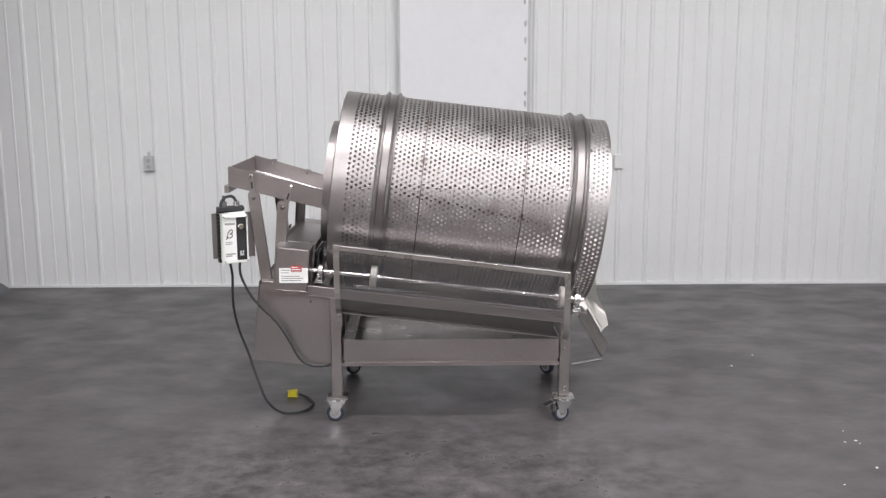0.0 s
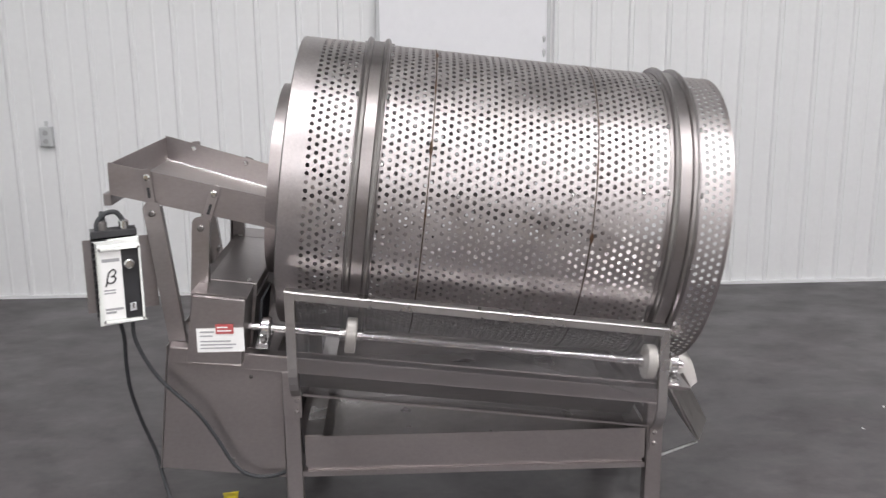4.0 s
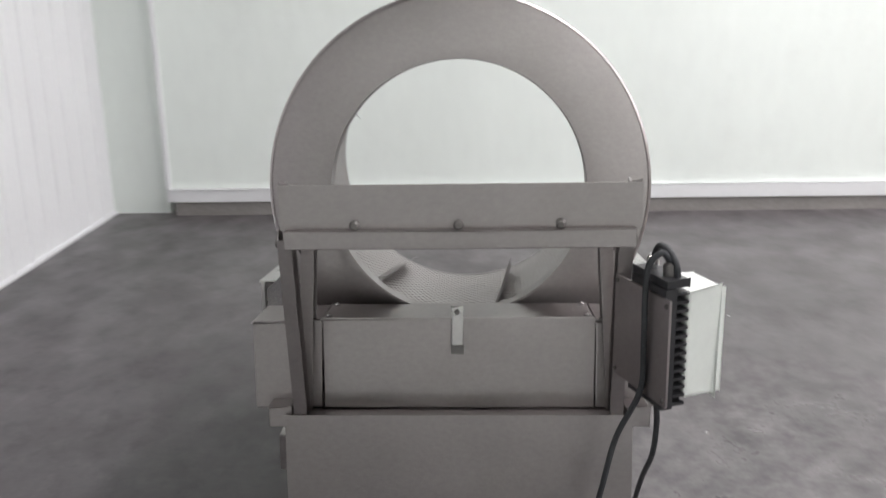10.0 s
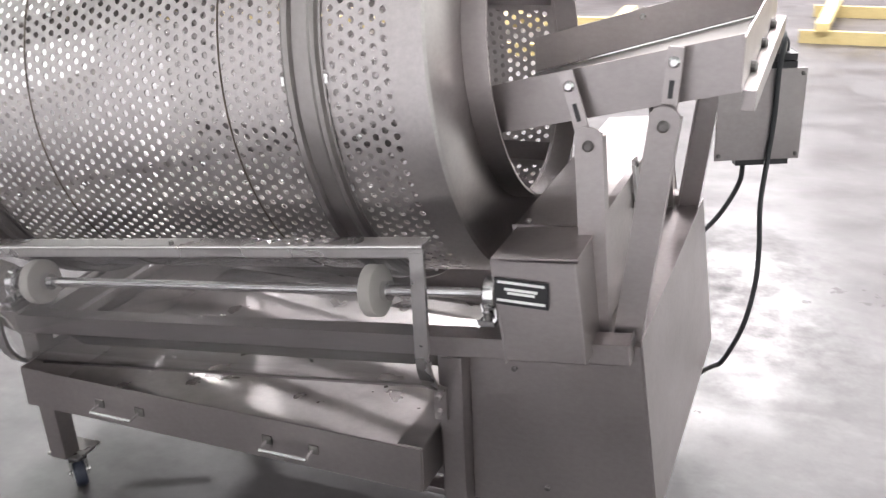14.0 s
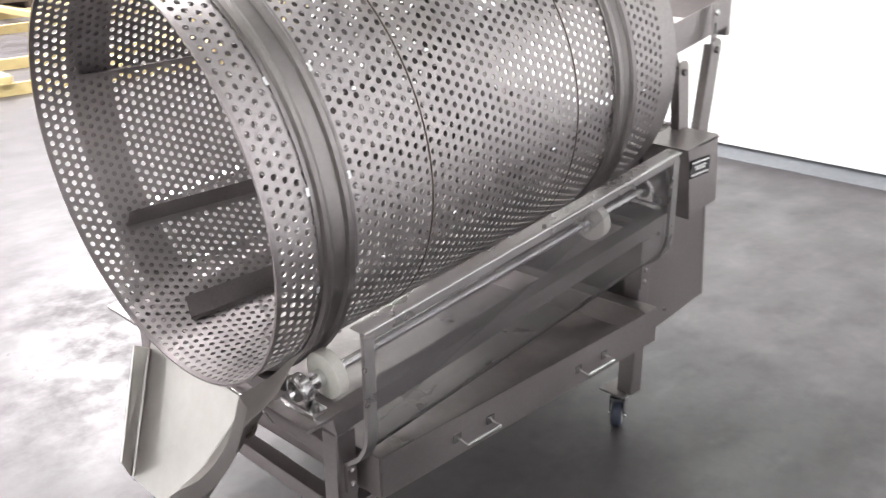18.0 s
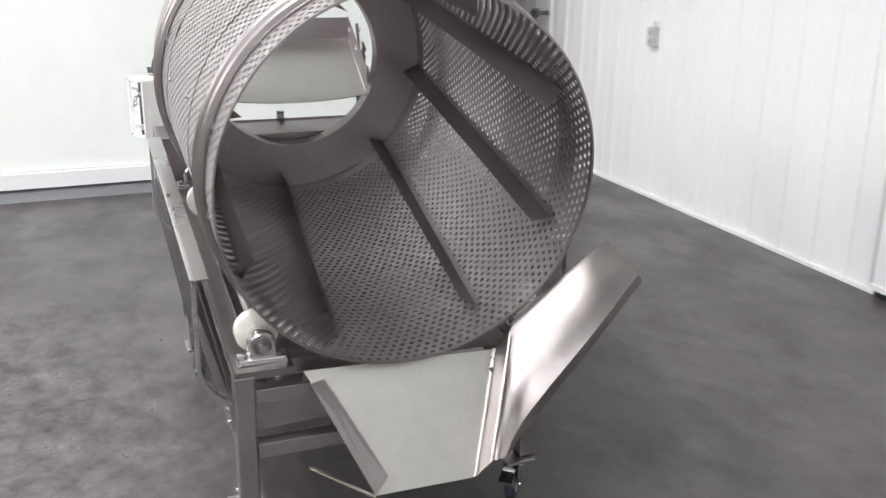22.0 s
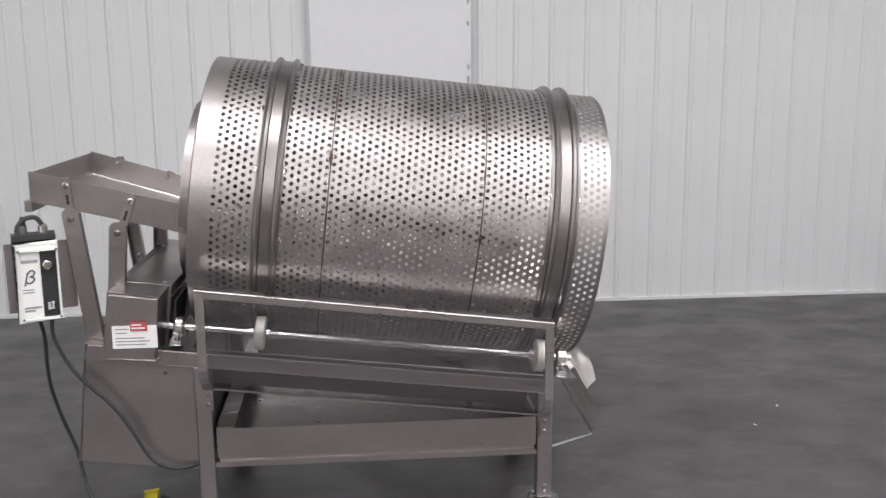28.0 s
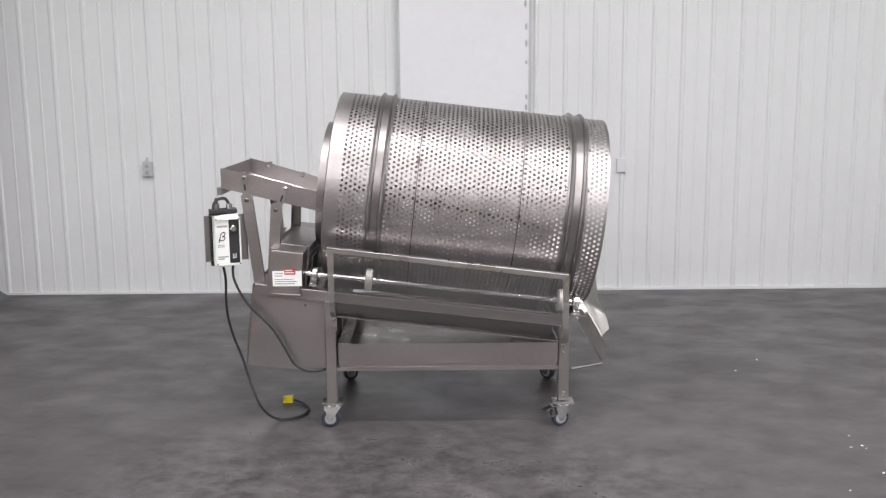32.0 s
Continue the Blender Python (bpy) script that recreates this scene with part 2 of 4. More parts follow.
def clear_sheet():
    m = bpy.data.materials.new("clear_polycarbonate")
    m.use_nodes = True
    nt = m.node_tree
    out = nt.nodes["Material Output"]
    glossy, clear, mix = (nt.nodes.new(k) for k in ("ShaderNodeBsdfGlossy", "ShaderNodeBsdfTransparent", "ShaderNodeMixShader"))
    lw = nt.nodes.new("ShaderNodeLayerWeight")
    lw.inputs["Blend"].default_value = 0.5
    pw = nt.nodes.new("ShaderNodeMath")
    pw.operation = "POWER"
    pw.inputs[1].default_value = 3.0
    nt.links.new(lw.outputs["Facing"], pw.inputs[0])
    fr = nt.nodes.new("ShaderNodeMath")
    fr.operation = "MULTIPLY_ADD"
    fr.inputs[1].default_value, fr.inputs[2].default_value = 0.7, 0.13
    nt.links.new(pw.outputs[0], fr.inputs[0])
    clear.inputs["Color"].default_value = (0.80, 0.79, 0.80, 1)
    glossy.inputs["Roughness"].default_value = 0.14
    nt.links.new(fr.outputs[0], mix.inputs[0])
    nt.links.new(clear.outputs[0], mix.inputs[1])
    nt.links.new(glossy.outputs[0], mix.inputs[2])
    haze, mix2 = nt.nodes.new("ShaderNodeBsdfDiffuse"), nt.nodes.new("ShaderNodeMixShader")
    haze.inputs["Color"].default_value = (0.7, 0.7, 0.7, 1)
    n = nt.nodes.new("ShaderNodeTexNoise")
    n.inputs["Scale"].default_value, n.inputs["Detail"].default_value = 14, 5
    r = nt.nodes.new("ShaderNodeMapRange")
    r.inputs["From Min"].default_value, r.inputs["From Max"].default_value = 0.35, 0.7
    r.inputs["To Min"].default_value, r.inputs["To Max"].default_value = 0.02, 0.075
    nt.links.new(n.outputs["Fac"], r.inputs["Value"])
    nt.links.new(r.outputs[0], mix2.inputs[0])
    nt.links.new(mix.outputs[0], mix2.inputs[1])
    nt.links.new(haze.outputs[0], mix2.inputs[2])
    nt.links.new(mix2.outputs[0], out.inputs["Surface"])
    return m


CLEAR = clear_sheet()


def glow(name, strength):
    m = bpy.data.materials.new(name)
    m.use_nodes = True
    b = m.node_tree.nodes["Principled BSDF"]
    b.inputs["Emission Color"].default_value = (1, 0.99, 0.97, 1)
    b.inputs["Emission Strength"].default_value = strength
    return m


# ---- mesh helpers ----
def thing(name, label, category, kind="", group="", at=(0, 0, 0)):
    e = new(name)
    e.location = at
    e.empty_display_size = 0.1
    return tagged(e, label, category, group, kind)


def part(name, bm, mat, parent=None, label="", smooth=False, bevel=0.0):
    if bevel:
        bmesh.ops.bevel(bm, geom=bm.edges[:], offset=bevel, segments=2, affect="EDGES", profile=0.6)
    bmesh.ops.recalc_face_normals(bm, faces=bm.faces[:])
    me = bpy.data.meshes.new(name)
    bm.to_mesh(me)
    bm.free()
    if smooth:
        me.shade_smooth()
        me.set_sharp_from_angle(angle=radians(35))
    me.materials.append(mat)
    ob = new(name, me)
    if parent is not None:
        ob.parent = parent
        ob.matrix_parent_inverse = parent_world(parent).inverted()
    if label:
        ob["label"] = label
    return ob


def parent_world(ob):
    m = ob.matrix_parent_inverse @ ob.matrix_basis
    return parent_world(ob.parent) @ m if ob.parent else ob.matrix_basis.copy()


def box(x0, x1, y0, y1, z0, z1, m=None, bm=None):
    bm = bm or bmesh.new()
    vs = [bm.verts.new((x, y, z)) for z in (z0, z1) for y in (y0, y1) for x in (x0, x1)]
    for f in ((0, 1, 3, 2), (4, 5, 7, 6), (0, 1, 5, 4), (2, 3, 7, 6), (0, 2, 6, 4), (1, 3, 7, 5)):
        bm.faces.new([vs[i] for i in f])
    if m is not None:
        bmesh.ops.transform(bm, matrix=m, verts=vs)
    return bm


def bar(a, b, w, d, side=(0, 1, 0), bm=None):
    """A straight bar from a to b, w wide across, d deep along side."""
    a, b, side = Vector(a), Vector(b), Vector(side).normalized()
    ax = (b - a).normalized()
    side = (side - ax * side.dot(ax)).normalized()
    across = ax.cross(side)
    bm = bm or bmesh.new()
    vs = []
    for p in (a, b):
        for i, j in ((-1, -1), (1, -1), (1, 1), (-1, 1)):
            vs.append(bm.verts.new(p + across * (i * w / 2) + side * (j * d / 2)))
    for f in ((0, 1, 2, 3), (7, 6, 5, 4), (0, 4, 5, 1), (1, 5, 6, 2), (2, 6, 7, 3), (3, 7, 4, 0)):
        bm.faces.new([vs[i] for i in f])
    return bm


def lathe(profile, a, axis, seg=32, bm=None, closed=True):
    """Turns (along, radius) pairs about the line from a along axis."""
    a, axis = Vector(a), Vector(axis).normalized()
    ref = Vector((0, 0, 1)) if abs(axis.z) < 0.9 else Vector((1, 0, 0))
    p = axis.cross(ref).normalized()
    q = axis.cross(p)
    bm = bm or bmesh.new()
    rings = []
    for s, r in profile:
        rings.append([bm.verts.new(a + axis * s + (p * math.cos(k * math.tau / seg) + q * math.sin(k * math.tau / seg)) * r) for k in range(seg)])
    loop = list(zip(rings, rings[1:]))
    if closed == "ring":
        loop.append((rings[-1], rings[0]))
    for u, v in loop:
        for k in range(seg):
            bm.faces.new((u[k], u[(k + 1) % seg], v[(k + 1) % seg], v[k]))
    if closed is True:
        bm.faces.new(rings[0])
        bm.faces.new(rings[-1])
    return bm


def rod(a, b, r, seg=16, bm=None):
    a, b = Vector(a), Vector(b)
    return lathe([(0, r), ((b - a).length, r)], a, b - a, seg, bm)


def bolt(at, axis, r=0.009, h=0.007, bm=None):
    return lathe([(-0.002, r), (h * 0.6, r), (h, r * 0.6)], at, axis, 10, bm)


def slab(points, thick, bm=None):
    """A flat plate through 3 or more points in one plane, thick along its normal to both sides."""
    ps = [Vector(p) for p in points]
    n = (ps[1] - ps[0]).cross(ps[2] - ps[0]).normalized() * thick / 2
    bm = bm or bmesh.new()
    top, low = [bm.verts.new(p + n) for p in ps], [bm.verts.new(p - n) for p in ps]
    bm.faces.new(top)
    bm.faces.new(low[::-1])
    for i in range(len(ps)):
        j = (i + 1) % len(ps)
        bm.faces.new((top[i], low[i], low[j], top[j]))
    return bm


def tube(points, r, seg=10, bm=None, smooth_steps=6):
    """A round cable or bent rod through the points."""
    ps = [Vector(p) for p in points]
    path = []
    for i in range(len(ps) - 1):
        p0, p1, p2, p3 = ps[max(i - 1, 0)], ps[i], ps[i + 1], ps[min(i + 2, len(ps) - 1)]
        for k in range(smooth_steps):
            u = k / smooth_steps
            path.append(0.5 * ((2 * p1) + (p2 - p0) * u + (2 * p0 - 5 * p1 + 4 * p2 - p3) * u * u + (3 * p1 - p0 - 3 * p2 + p3) * u ** 3))
    path.append(ps[-1])
    bm = bm or bmesh.new()
    rings, prev = [], None
    for i, p in enumerate(path):
        t = (path[min(i + 1, len(path) - 1)] - path[max(i - 1, 0)]).normalized()
        n = Vector((0, 0, 1)).cross(t) if prev is None else prev - t * prev.dot(t)
        if n.length < 1e-4:
            n = Vector((1, 0, 0)).cross(t)
        n.normalize()
        prev = n
        c = t.cross(n)
        rings.append([bm.verts.new(p + (n * math.cos(k * math.tau / seg) + c * math.sin(k * math.tau / seg)) * r) for k in range(seg)])
    for u, v in zip(rings, rings[1:]):
        for k in range(seg):
            bm.faces.new((u[k], u[(k + 1) % seg], v[(k + 1) % seg], v[k]))
    bm.faces.new(rings[0])
    bm.faces.new(rings[-1])
    return bm


def structure(name, bm, mat, label, parent=None):
    return tagged(part(name, bm, mat, parent), label, name.split("_")[0], kind="structure")


# ---- the setting ----
WALL_Y = 2.569


def floor_z(x, y):
    """The slab falls a little towards the middle of the bay."""
    r = min(1.0, math.hypot(x, y) / 2.45)
    return -0.033 * (1 - r * r * (3 - 2 * r))


def floor_slab():
    """One sheet of concrete with its shallow fall, closed below."""
    xs = [-9 + 0.45 * i for i in range(14)] + [-2.7 + 0.15 * i for i in range(37)] + [3.0 + 0.5 * i for i in range(31)]
    ys = [-16 + 0.5 * i for i in range(27)] + [-2.55 + 0.15 * i for i in range(35)] + [2.75, 3.4, 4.2]
    bm = bmesh.new()
    top = [[bm.verts.new((x, y, floor_z(x, y))) for y in ys] for x in xs]
    low = [bm.verts.new((x, y, -0.2)) for x, y in ((xs[0], ys[0]), (xs[-1], ys[0]), (xs[-1], ys[-1]), (xs[0], ys[-1]))]
    for r, q in zip(top, top[1:]):
        for k in range(len(ys) - 1):
            bm.faces.new((r[k], q[k], q[k + 1], r[k + 1]))
    bm.faces.new(low[::-1])
    for rim, a, b in (([r[0] for r in top], 0, 1), (top[-1], 1, 2), ([r[-1] for r in top][::-1], 2, 3), (top[0][::-1], 3, 0)):
        bm.faces.new([low[a], low[b]] + list(rim)[::-1])
    return bm


floor = part("floor", floor_slab(), CONCRETE, smooth=True)
tagged(floor, "worn grey sealed concrete floor with scuffs", "floor", kind="structure")

wall_north = structure("wall_north", box(-6, 6, WALL_Y + 0.03, WALL_Y + 0.2, 0, CEIL), SIDING, "white corrugated steel siding wall")


def siding_profile(x0, x1, z0, z1):
    """A run of pressed steel sheet: flat pans with narrow raised ribs."""
    pts, pitch = [], 0.2286
    n = max(1, round((x1 - x0) / pitch))
    step = (x1 - x0) / n
    for i in range(n):
        x = x0 + i * step
        pts += [(x, 0), (x + 0.018, 0), (x + 0.028, -0.012), (x + 0.046, -0.012), (x + 0.056, 0), (x + step * 0.62, 0), (x + step * 0.64, -0.003), (x + step * 0.68, -0.003), (x + step * 0.70, 0)]
    pts.append((x1, 0))
    bm = bmesh.new()
    lo = [bm.verts.new((x, WALL_Y + d, z0)) for x, d in pts]
    hi = [bm.verts.new((x, WALL_Y + d, z1)) for x, d in pts]
    for i in range(len(pts) - 1):
        bm.faces.new((lo[i], lo[i + 1], hi[i + 1], hi[i]))
    return bm


DOOR_X0, DOOR_X1 = -0.285, 0.680
for x0, x1 in ((-6.0, DOOR_X0 - 0.02), (DOOR_X1 + 0.02, 6.0)):
    n = round((x1 - x0) / 0.9144)
    for i in range(n):
        part("siding_panel", siding_profile(x0 + (x1 - x0) * i / n, x0 + (x1 - x0) * (i + 1) / n, 0.012, CEIL), SIDING, wall_north)
part("base_trim", box(-6, DOOR_X0 - 0.02, WALL_Y - 0.022, WALL_Y + 0.02, 0, 0.018), SIDING, wall_north)
part("base_trim", box(DOOR_X1 + 0.02, 6, WALL_Y - 0.022, WALL_Y + 0.02, 0, 0.018), SIDING, wall_north)
door = structure("door_1", box(DOOR_X0, DOOR_X1, WALL_Y - 0.06, WALL_Y + 0.03, 0.045, 3.0), DOOR_WHITE, "tall white smooth insulated sliding door, shut")
part("edge_strip", box(DOOR_X1 - 0.004, DOOR_X1 + 0.016, WALL_Y - 0.064, WALL_Y + 0.02, 0.045, 3.0), GREY_PLASTIC, door)
part("edge_strip", box(DOOR_X0 - 0.016, DOOR_X0 + 0.004, WALL_Y - 0.064, WALL_Y + 0.02, 0.045, 3.0), GREY_PLASTIC, door)
# dark seal strip fills the gap; its black also paints the shadow under the door
part("bottom_seal", box(DOOR_X0, DOOR_X1, WALL_Y - 0.035, WALL_Y + 0.02, 0.0, 0.044), RUBBER, door, "dark bottom seal strip, also standing in for the shadow under the door")
part("bottom_rail", box(DOOR_X0 - 0.01, DOOR_X1 + 0.012, WALL_Y - 0.068, WALL_Y - 0.0602, 0.040, 0.066), SIDING, door, "white metal bottom edge")
part("pull_handle", rod((0.08, WALL_Y - 0.085, 0.515), (0.35, WALL_Y - 0.085, 0.510), 0.009, 10), STEEL_DARK, door, "dark metal pull bar")
for hx in (0.10, 0.33):
    part("handle_post", rod((hx, WALL_Y - 0.085, 0.513), (hx, WALL_Y - 0.055, 0.513), 0.007, 10), STEEL_DARK, door)

for k in range(9):
    fz = 1.36 + k * 0.17 + random.uniform(-0.08, 0.08)
    fw = random.uniform(0.008, 0.03)
    part("foam_bead", lathe([(-fw, 0.002), (-fw * 0.4, 0.008), (fw * 0.5, 0.010), (fw, 0.003)], (DOOR_X1 - random.uniform(0.012, 0.03), WALL_Y - 0.062, fz), (0, 0, 1), 8), FOAM, door)

def hung_sheet(sgn, length, z0, z1, seed):
    """A taut hanging sheet with shallow vertical folds and a few creases."""
    bm = bmesh.new()
    ny, nz = 110, 36
    rows = []
    for i in range(ny + 1):
        y = -length * i / ny
        row = []
        for k in range(nz + 1):
            z = z0 + (z1 - z0) * k / nz
            fold = noise.noise(Vector((y * 1.5, z * 0.35, seed))) * 0.014 + noise.noise(Vector((y * 3.7 + z * 0.8, z * 0.8, seed + 5))) * 0.005
            row.append(bm.verts.new((-sgn * (0.016 + fold), y, z)))
        rows.append(row)
    for r, q in zip(rows, rows[1:]):
        for k in range(nz):
            bm.faces.new((r[k], q[k], q[k + 1], r[k + 1]))
    return bm


def partition(name, m, sgn, length, r0, r1):
    """A white partition running back from its north end at m; the room lies on its -sgn side."""
    def across(x0, x1, y0, y1, z0, z1):
        return box(min(sgn * x0, sgn * x1), max(sgn * x0, sgn * x1), y0, y1, z0, z1, m)

    w = structure("wall_" + name, across(0.012, 0.12, -length, 0, r1 + 0.003, CEIL - 0.3), CURTAIN, "large white partition of taut sheeting above a kerb")
    bm = hung_sheet(sgn, length, r1 + 0.003, CEIL - 0.31, sgn * 3.0)
    bmesh.ops.transform(bm, matrix=m, verts=bm.verts[:])
    part("sheet", bm, CURTAIN, w, "white sheet with shallow folds", smooth=True)
    part("base_rail", across(-0.045, 0.12, -length, 0, r0, r1), SIDING, w, "white base rail", bevel=0.006)
    part("edge_trim", across(-0.036, 0.13, 0, 0.03, r0, CEIL - 0.3), SIDING, w)


partition("west", pose(-3.415, 2.10, 0, 0, 0, 2.0), -1, 6.7, 0.070, 0.160)
partition("east", pose(3.75, 2.12, 0), 1, 5.52, 0.095, 0.187)
structure("wall_east_return", box(3.80, 3.90, 2.152, WALL_Y + 0.03, 0, CEIL - 0.3), CURTAIN, "white return panel closing the corner")
structure("trim_east", box(3.72, 3.89, -3.4, 2.10, 0, 0.093), KERB_PALE, "pale grey concrete kerb below the white partition")
wedge = slab([(0.10, -2.5, 0.0), (0.0, -2.5, 0.068), (-0.13, -2.5, 0.068), (-0.13, -2.5, 0.0)], 7.0)
bmesh.ops.transform(wedge, matrix=pose(-3.415, 2.10, 0, 0, 0, 2.0) @ pose(0, -0.60, 0), verts=wedge.verts[:])
structure("trim_west", wedge, KERB, "sloping grey kerb at the foot of the white partition")
structure("wall_north_east", box(6, 17.2, WALL_Y + 0.03, WALL_Y + 0.2, 0, CEIL), SIDING, "plain white hall wall beside the siding")
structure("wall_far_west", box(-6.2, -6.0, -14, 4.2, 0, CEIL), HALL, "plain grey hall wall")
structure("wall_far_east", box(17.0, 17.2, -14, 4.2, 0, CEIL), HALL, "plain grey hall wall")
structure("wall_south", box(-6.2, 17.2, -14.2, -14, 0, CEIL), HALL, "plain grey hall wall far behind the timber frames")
structure("ceiling", box(-6.2, 17.2, -14.2, 4.2, CEIL, CEIL + 0.2), CEILING, "plain light grey hall ceiling")

LAMP_GLOW = glow("lamp_diffuser", 6.0)
first = None
for lx, ly, watts in LAMPS:
    if first is None:
        first = thing("ceiling_light", "white strip light fitting under the ceiling", "ceiling light", group="ceiling lights", at=(lx, ly, CEIL))
        part("housing", box(lx - 0.65, lx + 0.65, ly - 0.18, ly + 0.18, CEIL - 0.09, CEIL - 0.002), SIDING, first)
        part("diffuser", box(lx - 0.62, lx + 0.62, ly - 0.15, ly + 0.15, CEIL - 0.105, CEIL - 0.092), LAMP_GLOW, first)
    else:
        copy_thing(first, Matrix.Translation((lx, ly, CEIL)))
    ld = bpy.data.lights.new("ceiling_lamp", "AREA")
    ld.shape, ld.size, ld.size_y, ld.energy, ld.color = "RECTANGLE", 1.25, 0.3, watts, (1.0, 0.968, 0.992)
    lo = new("ceiling_lamp", ld)
    lo.location = (lx, ly, CEIL - 0.11)

# outlets on the siding
for ox, label in ((-2.213, "grey two-socket outlet on a white siding wall"), (1.391, "white blank-covered outlet box on a siding wall")):
    o = thing("wall_outlet", label, "outlet", at=(ox, WALL_Y, 0.97))
    grey = ox < 0
    shell = OUTLET_GREY if grey else SIDING
    part("box_body", box(ox - 0.036, ox + 0.036, WALL_Y - (0.045 if grey else 0.024), WALL_Y, 0.912, 1.026), shell, o, bevel=0.004)
    part("cover_plate", box(ox - 0.032, ox + 0.032, WALL_Y - (0.051 if grey else 0.029), WALL_Y - (0.046 if grey else 0.0245), 0.917, 1.021), shell, o, bevel=0.0015)
    if grey:
        for oz in (0.945, 0.993):
            part("socket", lathe([(0, 0.016), (0.004, 0.015)], (ox, WALL_Y - 0.051, oz), (0, -1, 0), 16), LABEL_GREY, o)
        part("conduit", rod((ox, WALL_Y - 0.02, 1.026), (ox, WALL_Y - 0.02, 1.06), 0.01, 10), GREY_PLASTIC, o)

# valve on the wall beside the hung partition
v = thing("wall_valve", "dark wall-mounted valve with a lever on white siding", "valve", at=(-3.62, WALL_Y, 1.02))
part("pipe_stub", rod((-3.62, WALL_Y, 1.02), (-3.62, WALL_Y - 0.10, 1.02), 0.016, 14), STEEL_DARK, v)
part("valve_body", lathe([(0, 0.02), (0.012, 0.034), (0.05, 0.034), (0.06, 0.022)], (-3.62, WALL_Y - 0.085, 1.02), (0, -1, 0), 18), STEEL_DARK, v, smooth=True)
part("lever", bar((-3.62, WALL_Y - 0.15, 1.02), (-3.52, WALL_Y - 0.15, 1.035), 0.022, 0.008, (0, 1, 0)), STEEL_DARK, v, bevel=0.002)
part("spout", rod((-3.62, WALL_Y - 0.115, 1.02), (-3.62, WALL_Y - 0.115, 0.955), 0.013, 12), STEEL_DARK, v)

# ---- the tumbling drum machine ----
TILT = 6.7
AX = Vector((0, 0, 1.020))
TM = Matrix.Translation(AX) @ pose(0, 0, 0, 0, TILT, 0)
R = 0.455
TD = Matrix.Translation(AX + Vector((0.0, -0.002, 0.007))) @ pose(0, 0, 0, 0, TILT, 0)


def P(s, y, h):
    return TM @ Vector((s, y, h))


def PD(s, y, h):
    return TD @ Vector((s, y, h))


def pts(*rows):
    return [P(*r) for r in rows]


machine = thing("tumble_drum_machine", "stainless steel tumbling drum machine on casters with perforated tilted drum", "machine")


def perforated(s0, s1, r, columns, first, skip_phase=0):
    """A rolled perforated sheet between s0 and s1: staggered round holes, real thickness."""
    n, thick, hole = 120, 0.003, 0.0066
    seg = 8
    pitch = (s1 - s0) / columns
    da = math.tau / n
    verts, faces = [], []
    for c in range(columns):
        sc = s0 + (c + 0.5) * pitch
        ph = 0.5 * ((c + skip_phase) % 2)
        for k in range(n):
            a0 = (k + ph) * da
            base = len(verts)
            rim = [(-1, -1), (0, -1), (1, -1), (1, 0), (1, 1), (0, 1), (-1, 1), (-1, 0)]
            for rr in (r, r - thick):
                for i, j in rim:
                    a = a0 + i * da / 2
                    verts.append((sc + j * pitch / 2, rr * math.cos(a), rr * math.sin(a)))
                for i, j in rim:
                    t = math.atan2(j, i)
                    a = a0 + hole * math.cos(t) / r
                    verts.append((sc + hole * math.sin(t), rr * math.cos(a), rr * math.sin(a)))
            for q in range(seg):
                w = (q + 1) % seg
                o, i2 = base, base + 16
                faces.append((o + q, o + w, o + 8 + w, o + 8 + q))
                faces.append((i2 + w, i2 + q, i2 + 8 + q, i2 + 8 + w))
                faces.append((o + 8 + q, o + 8 + w, i2 + 8 + w, i2 + 8 + q))
    v = np.array(verts)
    m = np.array(TD)
    v = v @ m[:3, :3].T + m[:3, 3]
    v, same = np.unique(np.round(v, 5), axis=0, return_inverse=True)
    faces = same.ravel()[np.array(faces)]
    me = bpy.data.meshes.new("perforated_sheet")
    me.from_pydata(v.tolist(), [], faces.tolist())
    me.materials.append(STEEL_DRUM)
    ob = new("perforated_sheet", me)
    return ob


def sheet(rows, thick):
    bm = bmesh.new()
    vs = [[bm.verts.new(p) for p in r] for r in rows]
    for r, q in zip(vs, vs[1:]):
        for k in range(len(r) - 1):
            bm.faces.new((r[k], q[k], q[k + 1], r[k + 1]))
    bmesh.ops.solidify(bm, geom=bm.faces[:], thickness=thick)
    return bm


def ring_part(name, profile, mat, parent, label="", seg=96, closed="ring"):
    return part(name, lathe(profile, PD(0, 0, 0), PD(1, 0, 0) - PD(0, 0, 0), seg, closed=closed), mat, parent, label, smooth=True)


S_FEED, S_OUT = -0.516, 0.760
BANDS = (-0.283, 0.619)
drum = ring_part("drum", [(S_FEED, R - 0.006), (S_FEED + 0.004, R), (-0.452, R), (-0.452, R - 0.004), (S_FEED + 0.004, R - 0.004)], STEEL_DRUM, machine, "tilted drum of perforated stainless sheet, open at both ends")


def under(ob, parent):
    ob.parent = parent
    ob.matrix_parent_inverse = parent_world(parent).inverted()
    return ob


